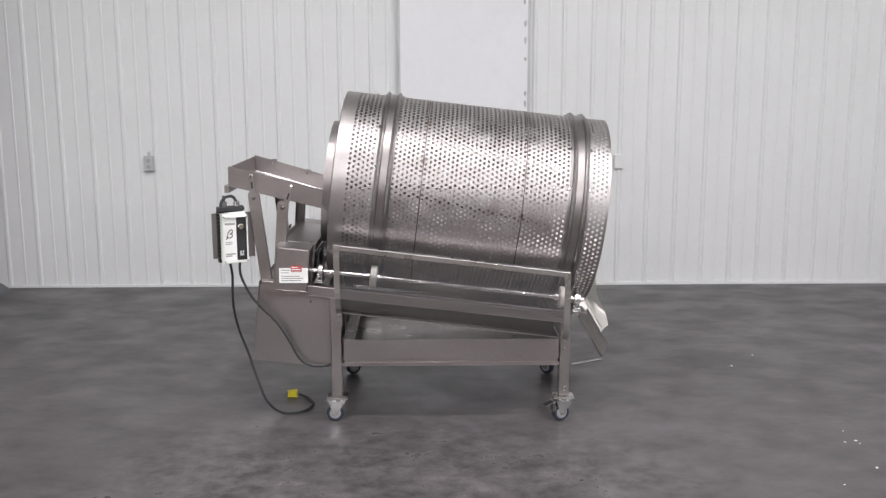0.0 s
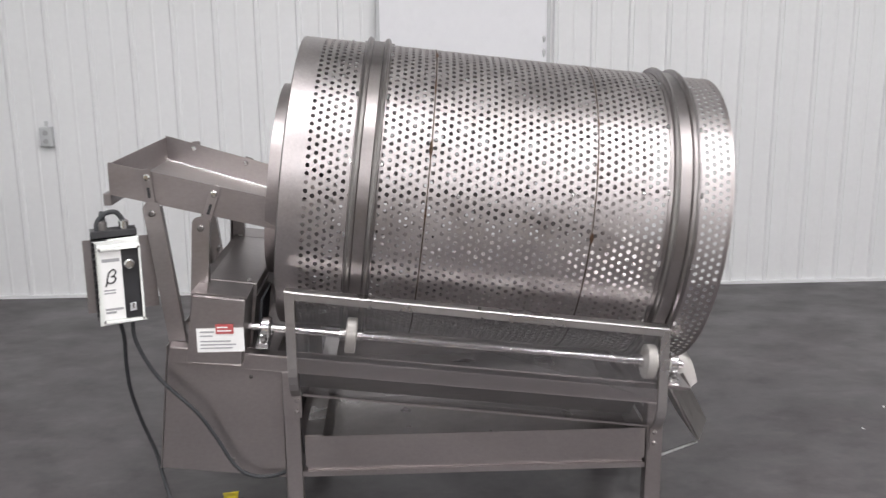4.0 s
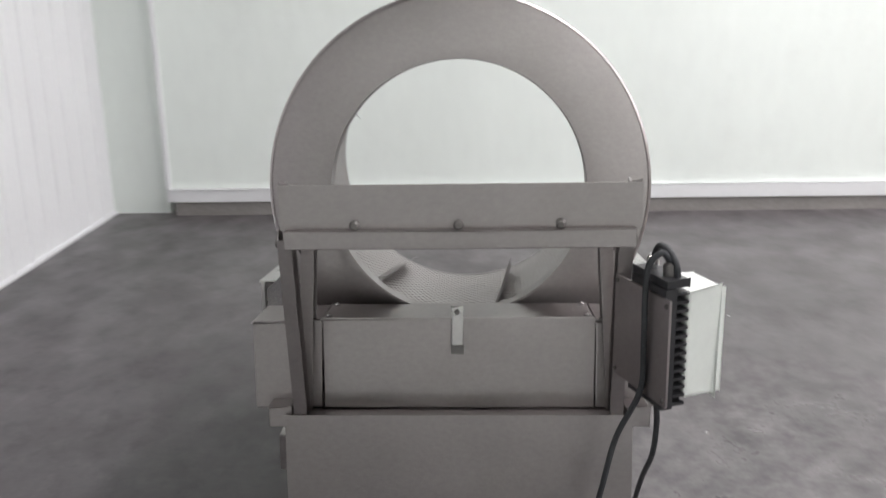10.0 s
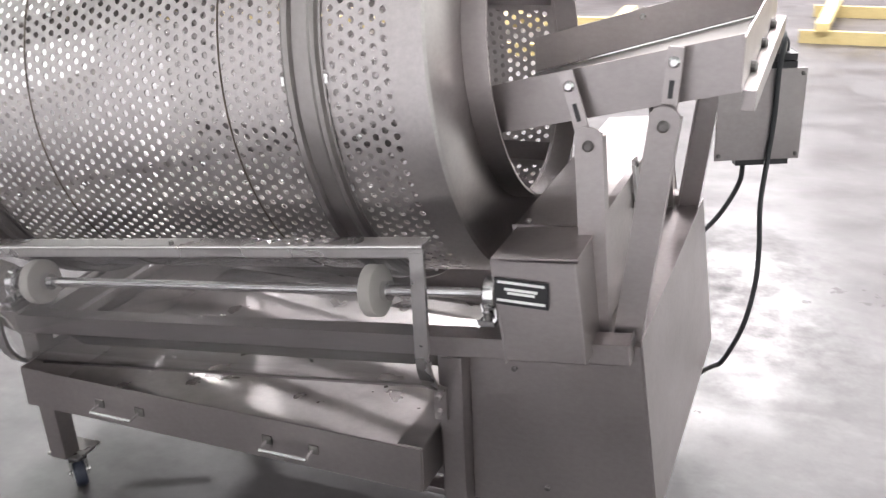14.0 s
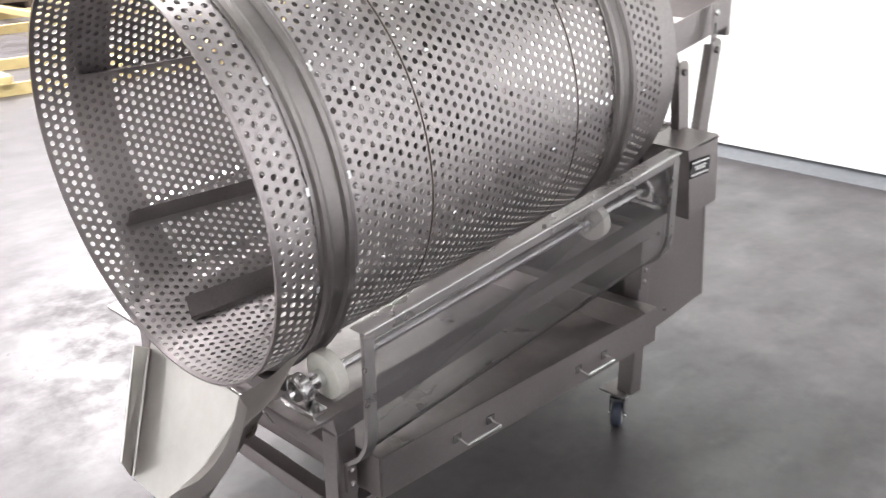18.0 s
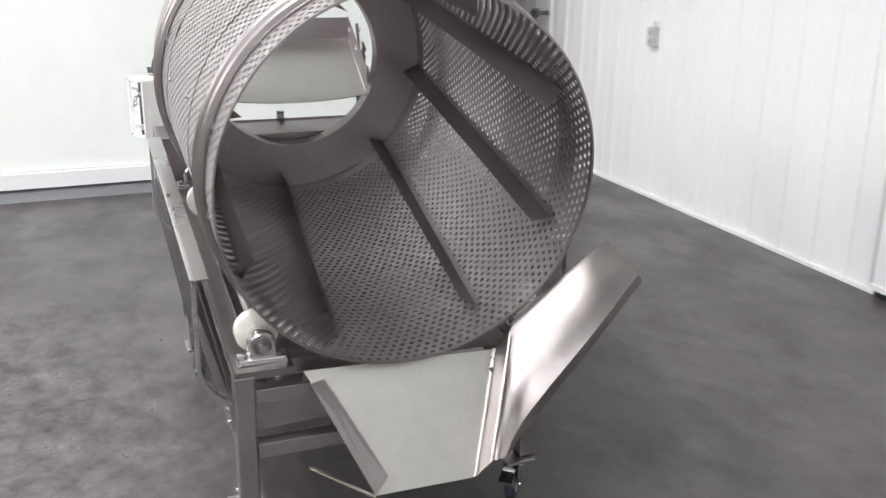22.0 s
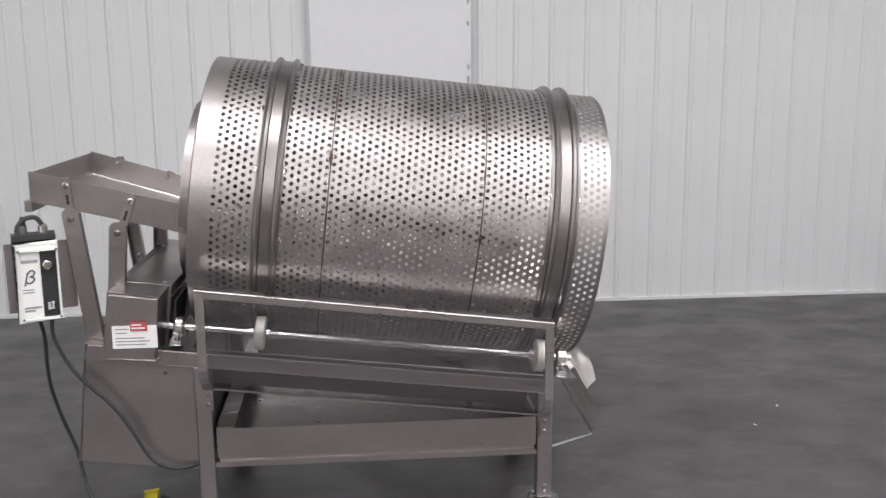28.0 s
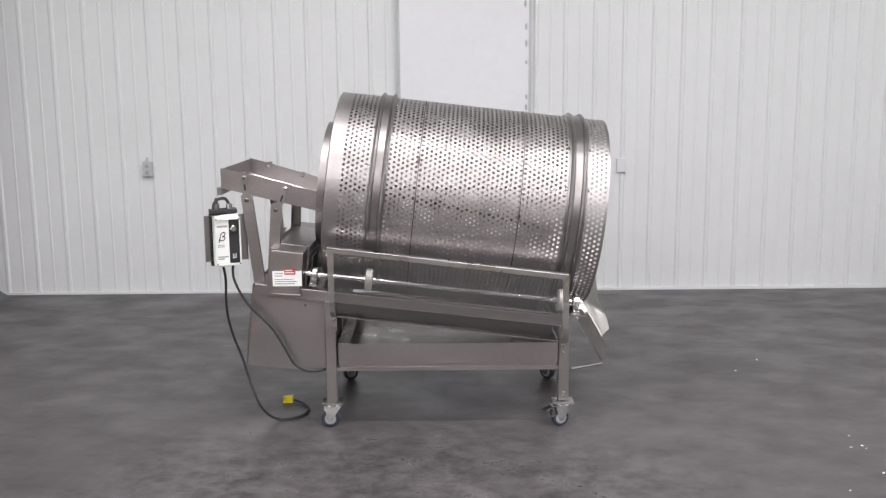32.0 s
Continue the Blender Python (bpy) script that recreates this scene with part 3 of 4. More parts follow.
SHEETS = ((-0.452, -0.106, 17, 0), (-0.106, 0.366, 23, 1), (0.366, 0.752, 19, 0))
for s0, s1, cols, ph in SHEETS:
    under(perforated(s0, s1, R, cols, 0, ph), drum)
for b in BANDS:
    lo, hi = (-0.324, -0.242) if b < 0 else (0.572, 0.664)
    t = R + 0.002
    prof = [(lo, t), (lo, t + 0.003), (b - 0.037, t + 0.004), (b - 0.034, t + 0.014), (b - 0.028, t + 0.018), (b - 0.020, t + 0.014), (b - 0.016, t + 0.006),
            (b + 0.016, t + 0.006), (b + 0.020, t + 0.014), (b + 0.028, t + 0.018), (b + 0.034, t + 0.014), (b + 0.037, t + 0.004), (hi, t + 0.003), (hi, t)]
    ring_part("roller_track", prof, STEEL_BAND, drum, "raised double-ribbed running band")
    for k in range(14):
        a = (k + 0.3) * math.tau / 14
        for e in (lo, hi):
            c = Vector((e, (t + 0.001) * math.cos(a), (t + 0.001) * math.sin(a)))
            part("weld_tab", bar(PD(c.x - 0.006, c.y, c.z), PD(c.x + 0.006, c.y, c.z), 0.016, 0.004, PD(0, c.y, c.z) - PD(0, 0, 0)), CHROME, drum)
ring_part("rim", [(0.750, R - 0.004), (0.750, R + 0.001), (S_OUT, R + 0.001), (S_OUT, R - 0.004)], STEEL, drum)
for s in (-0.106, 0.366):
    ring_part("weld_seam", [(s - 0.003, R - 0.001), (s - 0.0015, R + 0.0012), (s + 0.0015, R + 0.0012), (s + 0.003, R - 0.001)], WELD, drum, "brown heat-tinted weld seam")
# brown stains along the two seams: place, angle, length, width
STAINS = ((0.367, 181, 0.034, 0.014), (0.365, 156, 0.05, 0.006), (0.367, 138, 0.03, 0.005), (-0.107, 155, 0.06, 0.012), (-0.105, 105, 0.05, 0.011), (-0.107, 128, 0.07, 0.006), (-0.106, 178, 0.05, 0.007))
for s, ang, length, width in STAINS:
    rows = []
    for k in range(9):
        a = radians(ang) + (k / 8 - 0.5) * length / R
        w = width * math.sin(math.pi * (k + 0.4) / 8.8) * (0.7 + 0.5 * abs(noise.noise(Vector((k * 0.9, s * 7, ang)))))
        rows.append([PD(s + o * w, (R + 0.0018) * math.cos(a), (R + 0.0018) * math.sin(a)) for o in (-0.5, 0.5)])
    part("rust_stain", sheet(rows, 0.0005), RUST, drum, "small brown stain along the weld")
ring_part("end_plate", [(S_FEED - 0.001, 0.298), (S_FEED - 0.001, R - 0.012), (S_FEED + 0.003, R - 0.005), (S_FEED + 0.006, R - 0.006), (S_FEED + 0.006, 0.298)], STEEL, drum, "flat annular feed end plate")
ring_part("collar", [(S_FEED - 0.050, 0.298), (S_FEED - 0.050, 0.303), (S_FEED - 0.002, 0.303), (S_FEED - 0.002, 0.298)], STEEL, drum)

FLIGHTS = (-148, -110, -60, -20.5, 23.5, 68, 113, 161)
for ang in FLIGHTS:
    a = radians(ang)
    rows = []
    for k in range(17):
        s = -0.505 + 1.15 * k / 16
        b2 = radians(ang + 17.0 * (1 - k / 16))
        n, tg = Vector((0, math.cos(b2), math.sin(b2))), Vector((0, -math.sin(b2), math.cos(b2)))
        rows.append([PD(s, *(n * r + tg * o)[1:]) for r, o in ((R - 0.008, 0.014), (R - 0.007, 0.0), (R - 0.057, -0.024))])
    bm = sheet(rows, 0.004)
    part("lifting_flight", bm, STEEL_DRUM, drum, "long flat lifting blade inside the drum", smooth=True)

    for s in (-0.37, -0.02, 0.30, 0.50):
        b2 = radians(ang + 17.0 * (0.645 - s) / 1.15)
        n = Vector((0, math.cos(b2), math.sin(b2)))
        part("flight_bolt", bolt(PD(s, n.y * R, n.z * R), PD(s, n.y, n.z) - PD(s, 0, 0), 0.006, 0.006), CHROME, drum)

# frame
LEG_X, LEG_Y = (-0.505, 0.580), 0.388
frame_ob = part("frame", box(LEG_X[0] + 0.0255, LEG_X[1] - 0.0255, -LEG_Y - 0.020, -LEG_Y + 0.020, 0.250, 0.266), STEEL, machine, "welded square-tube stainless frame")
part("lower_rail", box(LEG_X[0] + 0.0255, LEG_X[1] - 0.0255, LEG_Y - 0.020, LEG_Y + 0.020, 0.250, 0.266), STEEL, frame_ob, bevel=0.003)
for x in LEG_X:
    for z in (0.251, 0.40):
        if x < 0 and z > 0.3:
            continue
        part("cross_rail", box(x - 0.02, x + 0.02, -LEG_Y + 0.026, LEG_Y - 0.026, z - 0.02, z + 0.02), STEEL, frame_ob, bevel=0.003)
for x in LEG_X:
    for y in (-LEG_Y, LEG_Y):
        top = P(0, 0, -0.492).z - (x) * math.tan(radians(TILT))
        part("leg", box(x - 0.025, x + 0.025, y - 0.025, y + 0.025, 0.098, top - 0.004), STEEL, machine, "square stainless tube leg", bevel=0.004)
for y in (-LEG_Y, LEG_Y):
    part("side_rail", box(-0.80, 0.665, y - 0.024, y + 0.024, -0.490, -0.446, TM), STEEL, machine, "tilted side rail below the rollers", bevel=0.003)
part("end_rail", box(0.62, 0.665, -LEG_Y + 0.026, LEG_Y - 0.026, -0.4940, -0.45, TM), STEEL, machine)


def caster(x, y, turn, brake):
    """A swivel caster: top plate, swivel head, pressed triangular fork, rubber wheel and, on two, a brake pedal."""
    c = part("caster", box(-0.048, 0.048, -0.042, 0.042, 0.090, 0.097, pose(x, y, 0)), STEEL_GUARD, machine, "swivel caster with dark wheel", bevel=0.001)
    r, ground = 0.041, floor_z(x, y)
    m = pose(x, y, 0, 0, 0, turn)
    part("swivel_head", lathe([(0, 0.034), (0.008, 0.032), (0.014, 0.022)], (x, y, 0.075), (0, 0, 1), 20), CHROME, c, smooth=True)
    hub_z = ground + r
    for sy in (-0.021, 0.021):
        q = [m @ Vector(p) for p in ((-0.047, sy, 0.080), (0.040, sy, 0.080), (0.028, sy, 0.066), (-0.004, sy, hub_z - 0.010), (-0.024, sy, hub_z - 0.010), (-0.042, sy, 0.066))]
        part("fork_side", slab(q, 0.003), CHROME, c)
    part("fork_crown", box(-0.047, 0.040, -0.022, 0.022, 0.076, 0.080, m), CHROME, c)
    hub = m @ Vector((-0.014, 0, hub_z))
    axis = m.to_3x3() @ Vector((0, 1, 0))
    part("wheel", lathe([(-0.015, r - 0.013), (-0.015, r - 0.004), (-0.010, r), (0.010, r), (0.015, r - 0.004), (0.015, r - 0.013)], hub, axis, 32), BLUE_RUBBER, c, "dark blue rubber wheel", smooth=True)
    part("hub", lathe([(-0.017, 0.010), (-0.0155, r - 0.014), (0.0155, r - 0.014), (0.017, 0.010)], hub, axis, 20), LABEL_GREY, c, smooth=True)
    part("axle_bolt", rod(hub - axis * 0.027, hub + axis * 0.027, 0.006, 8), CHROME, c)
    for d in (0.125, 0.145):
        part("bolt", bolt((x, y + math.copysign(0.025, y), d), (0, math.copysign(1, y), 0), 0.006, 0.004), CHROME, c)
    if brake:
        q = [m @ Vector(p) for p in ((-0.052, -0.019, 0.074), (-0.052, 0.019, 0.074), (-0.098, 0.019, 0.058), (-0.098, -0.019, 0.058))]
        part("brake_pedal", slab(q, 0.004), CHROME, c, "bent steel brake pedal")
        q = [m @ Vector(p) for p in ((-0.028, -0.015, 0.070), (-0.028, 0.015, 0.070), (-0.060, 0.017, 0.076), (-0.060, -0.017, 0.076))]
        part("brake_arm", slab(q, 0.005), CHROME, c)
        part("brake_shoe", box(-0.062, -0.044, -0.014, 0.014, 0.028, 0.066, m), STEEL_DARK, c, bevel=0.003)


caster(LEG_X[0], -LEG_Y + 0.008, 4, False)
caster(LEG_X[1], -LEG_Y - 0.006, 20, True)
caster(LEG_X[0], LEG_Y - 0.03, 205, False)
caster(LEG_X[1], LEG_Y - 0.03, 140, True)

# rollers: two shafts with nylon wheels and pillow blocks
SH_Y, SH_H = 0.349, -0.383


def shaft(sy):
    y = SH_Y * sy
    a, b = (-0.60, 0.722)
    sh = part("roller_shaft", rod(P(a, y, SH_H), P(b, y, SH_H), 0.011, 20), CHROME, machine, "long polished roller shaft", smooth=True)
    for s in BANDS:
        part("nylon_wheel", lathe([(-0.016, 0.02), (-0.016, 0.047), (-0.013, 0.053), (0.013, 0.053), (0.016, 0.047), (0.016, 0.02)], P(s, y, SH_H), P(1, 0, 0) - P(0, 0, 0), 40), NYLON, sh, "white nylon support wheel", smooth=True)
        for d in (-0.026, 0.026):
            part("shaft_collar", lathe([(-0.008, 0.011), (-0.008, 0.02), (0.008, 0.02), (0.008, 0.011)], P(s + d, y, SH_H), P(1, 0, 0) - P(0, 0, 0), 24), CHROME, sh, smooth=True)
    for s in (-0.535, 0.69):
        pb = part("pillow_block", box(s - 0.016, s + 0.016, y - 0.055, y + 0.055, SH_H - 0.045, SH_H - 0.032, TM), CHROME, sh, "chromed pillow-block bearing", bevel=0.003)
        part("bearing_housing", lathe([(-0.014, 0.014), (-0.014, 0.03), (-0.010, 0.034), (0.010, 0.034), (0.014, 0.03), (0.014, 0.014)], P(s, y, SH_H), P(1, 0, 0) - P(0, 0, 0), 28), CHROME, sh, smooth=True)
        for e in (-0.0146, 0.0146):
            part("bearing_race", lathe([(-0.0008, 0.0115), (-0.0008, 0.0225), (0.0008, 0.0225), (0.0008, 0.0115)], P(s + e, y, SH_H), P(1, 0, 0) - P(0, 0, 0), 28, closed="ring"), STEEL_DARK, sh, "dark bearing race")
        part("bearing_neck", box(s - 0.013, s + 0.013, y - 0.03, y + 0.03, SH_H - 0.036, SH_H - 0.01, TM), CHROME, sh, bevel=0.004)
        for d in (-0.042, 0.042):
            part("bolt", bolt(P(s, y + d, SH_H - 0.031), P(0, 0, 1) - P(0, 0, 0), 0.008, 0.01), STEEL_DARK, sh)
    part("bearing_plate", box(0.645, 0.735, y - 0.07, y + 0.07, SH_H - 0.055, SH_H - 0.047, TM), STEEL, sh)


shaft(-1)
shaft(1)


# guards
GUARD = ((0.485, 0.012), (0.485, 0.225), (0.482, 0.252), (0.472, 0.278), (0.455, 0.302), (0.434, 0.320), (0.414, 0.334))


def folded(profile, x0, z0, x1, z1, sy, thick):
    """A folded sheet: the profile of (reach, drop) pairs drawn along from one end to the other."""
    bm = bmesh.new()
    a = [bm.verts.new((x0, sy * y, z0 - d)) for y, d in profile]
    b = [bm.verts.new((x1, sy * y, z1 - d)) for y, d in profile]
    for i in range(len(a) - 1):
        bm.faces.new((a[i], a[i + 1], b[i + 1], b[i]))
    bmesh.ops.solidify(bm, geom=bm.faces[:], thickness=thick)
    return bm


def guard(sy):
    x0, x1, z0, z1 = -0.50, 0.590, 0.853, 0.718
    zat = lambda x: z0 + (z1 - z0) * (x - x0) / (x1 - x0)
    g = part("guard_sheet", folded(GUARD, x0 + 0.030, zat(x0 + 0.030), x1 - 0.030, zat(x1 - 0.030), sy, 0.005), CLEAR, machine, "clear scratched polycarbonate side guard in a steel frame", smooth=True)
    side, w = Vector((0, 1, 0)), 0.027
    y = 0.488 * sy
    part("top_bar", bar((x0, y, z0 - w / 2), (x1, y, z1 - w / 2), w, 0.010, side), STEEL_GUARD, g, "bright top bar", bevel=0.003)
    part("edge_bead", rod((x0, sy * 0.494, z0 - 0.004), (x1, sy * 0.494, z1 - 0.004), 0.004, 8), STEEL_GUARD, g)
    part("top_lip", bar((x0, sy * 0.472, z0 - 0.002), (x1, sy * 0.472, z1 - 0.002), 0.004, 0.034, side), STEEL_GUARD, g)
    part("bottom_edge", bar((x0 + 0.03, sy * 0.413, zat(x0 + 0.03) - 0.335), (x1 - 0.03, sy * 0.413, zat(x1 - 0.03) - 0.335), 0.006, 0.006, side), STEEL, g)
    stile = [(r + 0.006, d) for r, d in GUARD[1:]]
    for xa, xb in ((x0, x0 + w), (x1 - w, x1)):
        xm = (xa + xb) / 2
        bm = bmesh.new()
        prof = [(0.490, w * 0.6)] + stile
        for (ra, da), (rb, db) in zip(prof, prof[1:]):
            bar((xm, sy * ra, zat(xm) - da + 0.001), (xm, sy * rb, zat(xm) - db - 0.001), w, 0.009, (0, 1, 0.35), bm)
        part("stile", bm, STEEL_GUARD, g)
        part("hinge_plate", bar((xm, sy * 0.418, zat(xm) - 0.332), (xm, sy * 0.418, zat(xm) - 0.405), w, 0.010, side), STEEL, g)
        for k in (0.35, 0.385):
            part("bolt", bolt((xm, sy * 0.424, zat(xm) - k), (0, sy, 0), 0.007), STEEL, g)
    xm = 0.045
    part("pin", rod((xm, y, zat(xm) - 0.014), (xm, y, zat(xm) + 0.007), 0.005, 10), STEEL_DARK, g)


guard(-1)
guard(1)
# sloped side deflector plates below the rollers
for sy in (-1, 1):
    part("deflector_plate", slab(pts((-0.49, sy * 0.36, -0.495), (0.60, sy * 0.36, -0.495), (0.60, sy * 0.30, -0.575), (-0.49, sy * 0.30, -0.575)), 0.003), STEEL, machine, "sloped sheet deflector")

# drive cabinet at the feed end
CW = -0.812
CE = -0.532
c0, c1 = P(CW, 0, -0.490), P(CW, 0, -0.845)
slope = math.tan(radians(TILT))
prism = [(c0.x, c0.z), (CE, c0.z - (CE - c0.x) * slope), (CE, c1.z - (CE - c1.x) * slope), (c1.x, c1.z)]
cab = part("drive_cabinet", slab([(x, 0, z) for x, z in prism], 0.744), STEEL, machine, "closed sheet-steel drive cabinet", bevel=0.002)
part("end_cover", box(CW - 0.004, CW - 0.001, -0.374, 0.374, -0.845, -0.458, TM), STEEL, cab, "plain end sheet with an upstanding lip")
part("deck", box(CW, -0.50, -0.374, 0.374, -0.488, -0.470, TM), STEEL, cab)
for sy in (-1, 1):
    for s, h in ((-0.565, -0.53), (-0.60, -0.80)):
        part("screw", bolt(P(s, sy * 0.373, h), (0, sy, 0), 0.006, 0.004), STEEL_DARK, cab)
cover = part("chain_cover", box(-0.735, -0.575, -0.30, 0.30, -0.468, -0.265, TM), STEEL, machine, "long boxed chain cover across the deck", bevel=0.003)
part("hinged_lid", slab(pts((-0.740, -0.302, -0.262), (-0.740, 0.302, -0.262), (-0.57, 0.302, -0.300), (-0.57, -0.302, -0.300)), 0.003), STEEL, cover)
for sy in (-1, 1):
    b = part("end_box", box(-0.735, -0.585, min(sy * 0.303, sy * 0.455), max(sy * 0.303, sy * 0.455), -0.468, -0.272, TM), STEEL, cover, bevel=0.004)
    for s in (-0.72, -0.60):
        part("bolt", bolt(P(s, sy * 0.285, -0.262), P(0, 0, 1) - P(0, 0, 0), 0.007, 0.005), CHROME, cover)
for sy in (-1, 1):
    part("lid_plate", slab(pts((-0.738, sy * 0.303, -0.268), (-0.738, sy * 0.452, -0.268), (-0.582, sy * 0.452, -0.268), (-0.582, sy * 0.303, -0.268)), 0.004), STEEL, cover)
# added black plate: stands in for shade on the drum's lower end and sprocket
part("rubber_flap", box(-0.556, -0.550, -0.345, -0.16, -0.455, -0.300, TM), RUBBER, cover, "black plate standing in for the shaded gap beside the drum")
part("locking_tab", box(-0.746, -0.740, -0.012, 0.012, -0.335, -0.235, TM), STEEL_GUARD, cover, "upright flat steel locking tab", bevel=0.002)
part("bolt", bolt(P(-0.747, 0.0, -0.247), P(-1, 0, 0) - P(0, 0, 0), 0.006, 0.004), STEEL_DARK, cover)
part("pin_bracket", box(-0.752, -0.737, -0.014, 0.014, -0.340, -0.322, TM), STEEL_DARK, cover)

# feed trough: converging walls and a sloping floor
TX0, TX1 = -0.992, -0.47


def trough_edge(x, sy, drop=0.0):
    u = (x - TX0) / 0.281
    return Vector((x, -0.014 + sy * (0.341 - 0.042 * u), 1.200 - 0.077 * u - drop))


def trough_lip(k):
    """The floor's inner edge, bowed towards the drum."""
    p = trough_edge(TX1, -1, 0.088).lerp(trough_edge(TX1, 1, 0.088), k / 10)
    bow = 0.045 * (1 - (k / 5 - 1) ** 2)
    return p + Vector((bow, 0, -0.077 / 0.281 * bow))


# floor in the paler chute steel: the ceiling light on it is put into the colour
tr = part("feed_trough", slab([trough_edge(TX0, -1, 0.088)] + [trough_lip(k) for k in range(11)] + [trough_edge(TX0, 1, 0.088)], 0.003), STEEL_CHUTE, machine, "sloping folded-steel feed trough entering the drum")
for sy in (-1, 1):
    part("trough_wall", slab([trough_edge(TX0, sy), trough_edge(TX1, sy), trough_edge(TX1, sy, 0.092), trough_edge(TX0, sy, 0.092)], 0.003), STEEL, tr)
    part("fold_seam", rod(trough_edge(TX0, sy, 0.083) - Vector((0, sy * 0.004, 0)), trough_edge(TX1, sy, 0.083) - Vector((0, sy * 0.004, 0)), 0.004, 8), CHROME, tr)
    for x in (-0.894, -0.711):
        part("bolt", bolt(trough_edge(x, sy, 0.018) + Vector((0, -sy * 0.002, 0)), (0, -sy, 0), 0.008), CHROME, tr)
part("trough_end", slab([trough_edge(TX0, -1, 0.006), trough_edge(TX0, 1, 0.006), trough_edge(TX0, 1, 0.094), trough_edge(TX0, -1, 0.094)], 0.003), STEEL, tr)
part("end_angle", box(TX0 - 0.024, TX0 - 0.002, -0.345, 0.318, 1.074, 1.109), STEEL, tr, "bright edge angle", bevel=0.002)
for y in (0.185, -0.012, -0.204):
    part("bolt", bolt((TX0 - 0.003, y, 1.117), (-1, 0, 0), 0.010, 0.010), STEEL_DARK, tr)



def channel_leg(foot, head, sy, w=0.050, deep=0.024, t=0.004):
    """A folded channel with its web to the outside and a rounded head."""
    foot, head = Vector(foot), Vector(head)
    up = (head - foot).normalized()
    out = Vector((0, sy, 0))
    out = (out - up * out.dot(up)).normalized()
    across = up.cross(out)
    ring = [foot - across * w / 2, foot + across * w / 2]
    for k in range(9):
        a = math.pi * k / 8
        ring.append(head + across * (math.cos(a) * w / 2) + up * (0.012 + math.sin(a) * w * 0.38))
    bm = slab(ring, t)
    for e in (-1, 1):
        side = across * (e * (w / 2 - t / 2)) - out * (deep / 2 + t / 2)
        bar(foot + side, head + side + up * 0.012, t, deep, out, bm)
    return bm


DECK_Z = lambda x: P(-0.80, 0, -0.471).z - (x - P(-0.80, 0, -0.471).x) * math.tan(radians(TILT))
for sy in (-1, 1):
    for fx, hx, hz, yo, label in ((-0.832, -0.879, 1.054, sy * 0.354, "steel channel trough leg, leaning outwards"), (-0.776, -0.750, 1.004, sy * 0.332, "steel channel trough leg, leaning inwards")):
        leg = part("trough_leg", channel_leg((fx, sy * 0.352, DECK_Z(fx)), (hx, yo, hz), sy), STEEL, machine, label)
        part("bolt", bolt((hx, yo + sy * 0.003, hz - 0.002), (0, sy, 0), 0.010, 0.008), STEEL_DARK, leg)
    # slotted straps from the trough wall down behind the heads of the legs
    for (ax, ay, az), (bx, by, bz) in (((-0.890, 0.347, 1.178), (-0.881, 0.345, 1.030)), ((-0.700, 0.316, 1.122), (-0.752, 0.322, 0.974))):
        a, b = Vector((ax, sy * ay - (0.012 if sy > 0 else 0.0), az)), Vector((bx, sy * by, bz))
        strap = part("leg_strap", bar(a, b, 0.027, 0.005, (0, 1, 0)), STEEL, machine, "slotted flat steel strap", bevel=0.001)
        part("bolt", bolt(a.lerp(b, 0.16) + Vector((0, sy * 0.002, 0)), (0, sy, 0), 0.010, 0.008), CHROME, strap)
        part("slot", bar(a.lerp(b, 0.36) + Vector((0, sy * 0.003, 0)), a.lerp(b, 0.56) + Vector((0, sy * 0.003, 0)), 0.008, 0.001, (0, 1, 0)), BLACK, strap, "dark slot")
# motor control on its plate
CM = pose(-0.940, -0.495, 0, 0, 0, 22)
ctl = part("control_plate", box(-0.084, 0.112, 0.133, 0.138, 0.772, 0.985, CM), STEEL, machine, "flat steel mounting plate")
part("heat_sink", box(-0.062, 0.060, 0.108, 0.132, 0.757, 1.0, CM), BLACK, ctl, "black finned heat sink")
for i in range(14):
    z = 0.762 + i * 0.0172
    part("fin", box(-0.062, 0.060, 0.081, 0.107, z, z + 0.006, CM), BLACK, ctl)
case = part("control_case", box(-0.0565, 0.0565, 0.012, 0.080, 0.772, 0.990, CM), WHITE_CASE, machine, "white motor speed control case with a raised rim", bevel=0.007)
for u0, u1, z0, z1 in ((-0.0560, -0.0505, 0.775, 0.987), (0.0505, 0.0560, 0.775, 0.987), (-0.0504, 0.0504, 0.775, 0.781), (-0.0504, 0.0504, 0.981, 0.987)):
    part("rim", box(u0, u1, -0.003, 0.018, z0, z1, CM), WHITE_CASE, case, bevel=0.0015)
part("face_panel", box(0.006, 0.0500, 0.006, 0.0115, 0.783, 0.979, CM), BLACK, case, "black control strip")
part("face_plate", box(-0.0500, 0.005, 0.007, 0.0115, 0.783, 0.979, CM), LABEL_WHITE, case)
knob_at, front = CM @ Vector((0.024, 0.0055, 0.938)), CM.to_3x3() @ Vector((0, -1, 0))
part("speed_knob", lathe([(0, 0.015), (0.012, 0.0135), (0.015, 0.010)], knob_at, front, 24), CHROME, case, "round speed knob", smooth=True)
part("switch", box(0.018, 0.034, -0.004, 0.0055, 0.806, 0.824, CM), GREY_PLASTIC, case, bevel=0.002)
part("switch_lever", box(0.023, 0.029, -0.009, -0.0041, 0.812, 0.826, CM), CHROME, case)
for z, w, h in ((0.950, 0.046, 0.0045), (0.866, 0.030, 0.002), (0.858, 0.030, 0.002), (0.812, 0.046, 0.003), (0.803, 0.028, 0.003)):
    part("print_bar", box(-0.046, -0.046 + w, 0.0062, 0.0069, z - h, z + h, CM), LABEL_GREY, case)
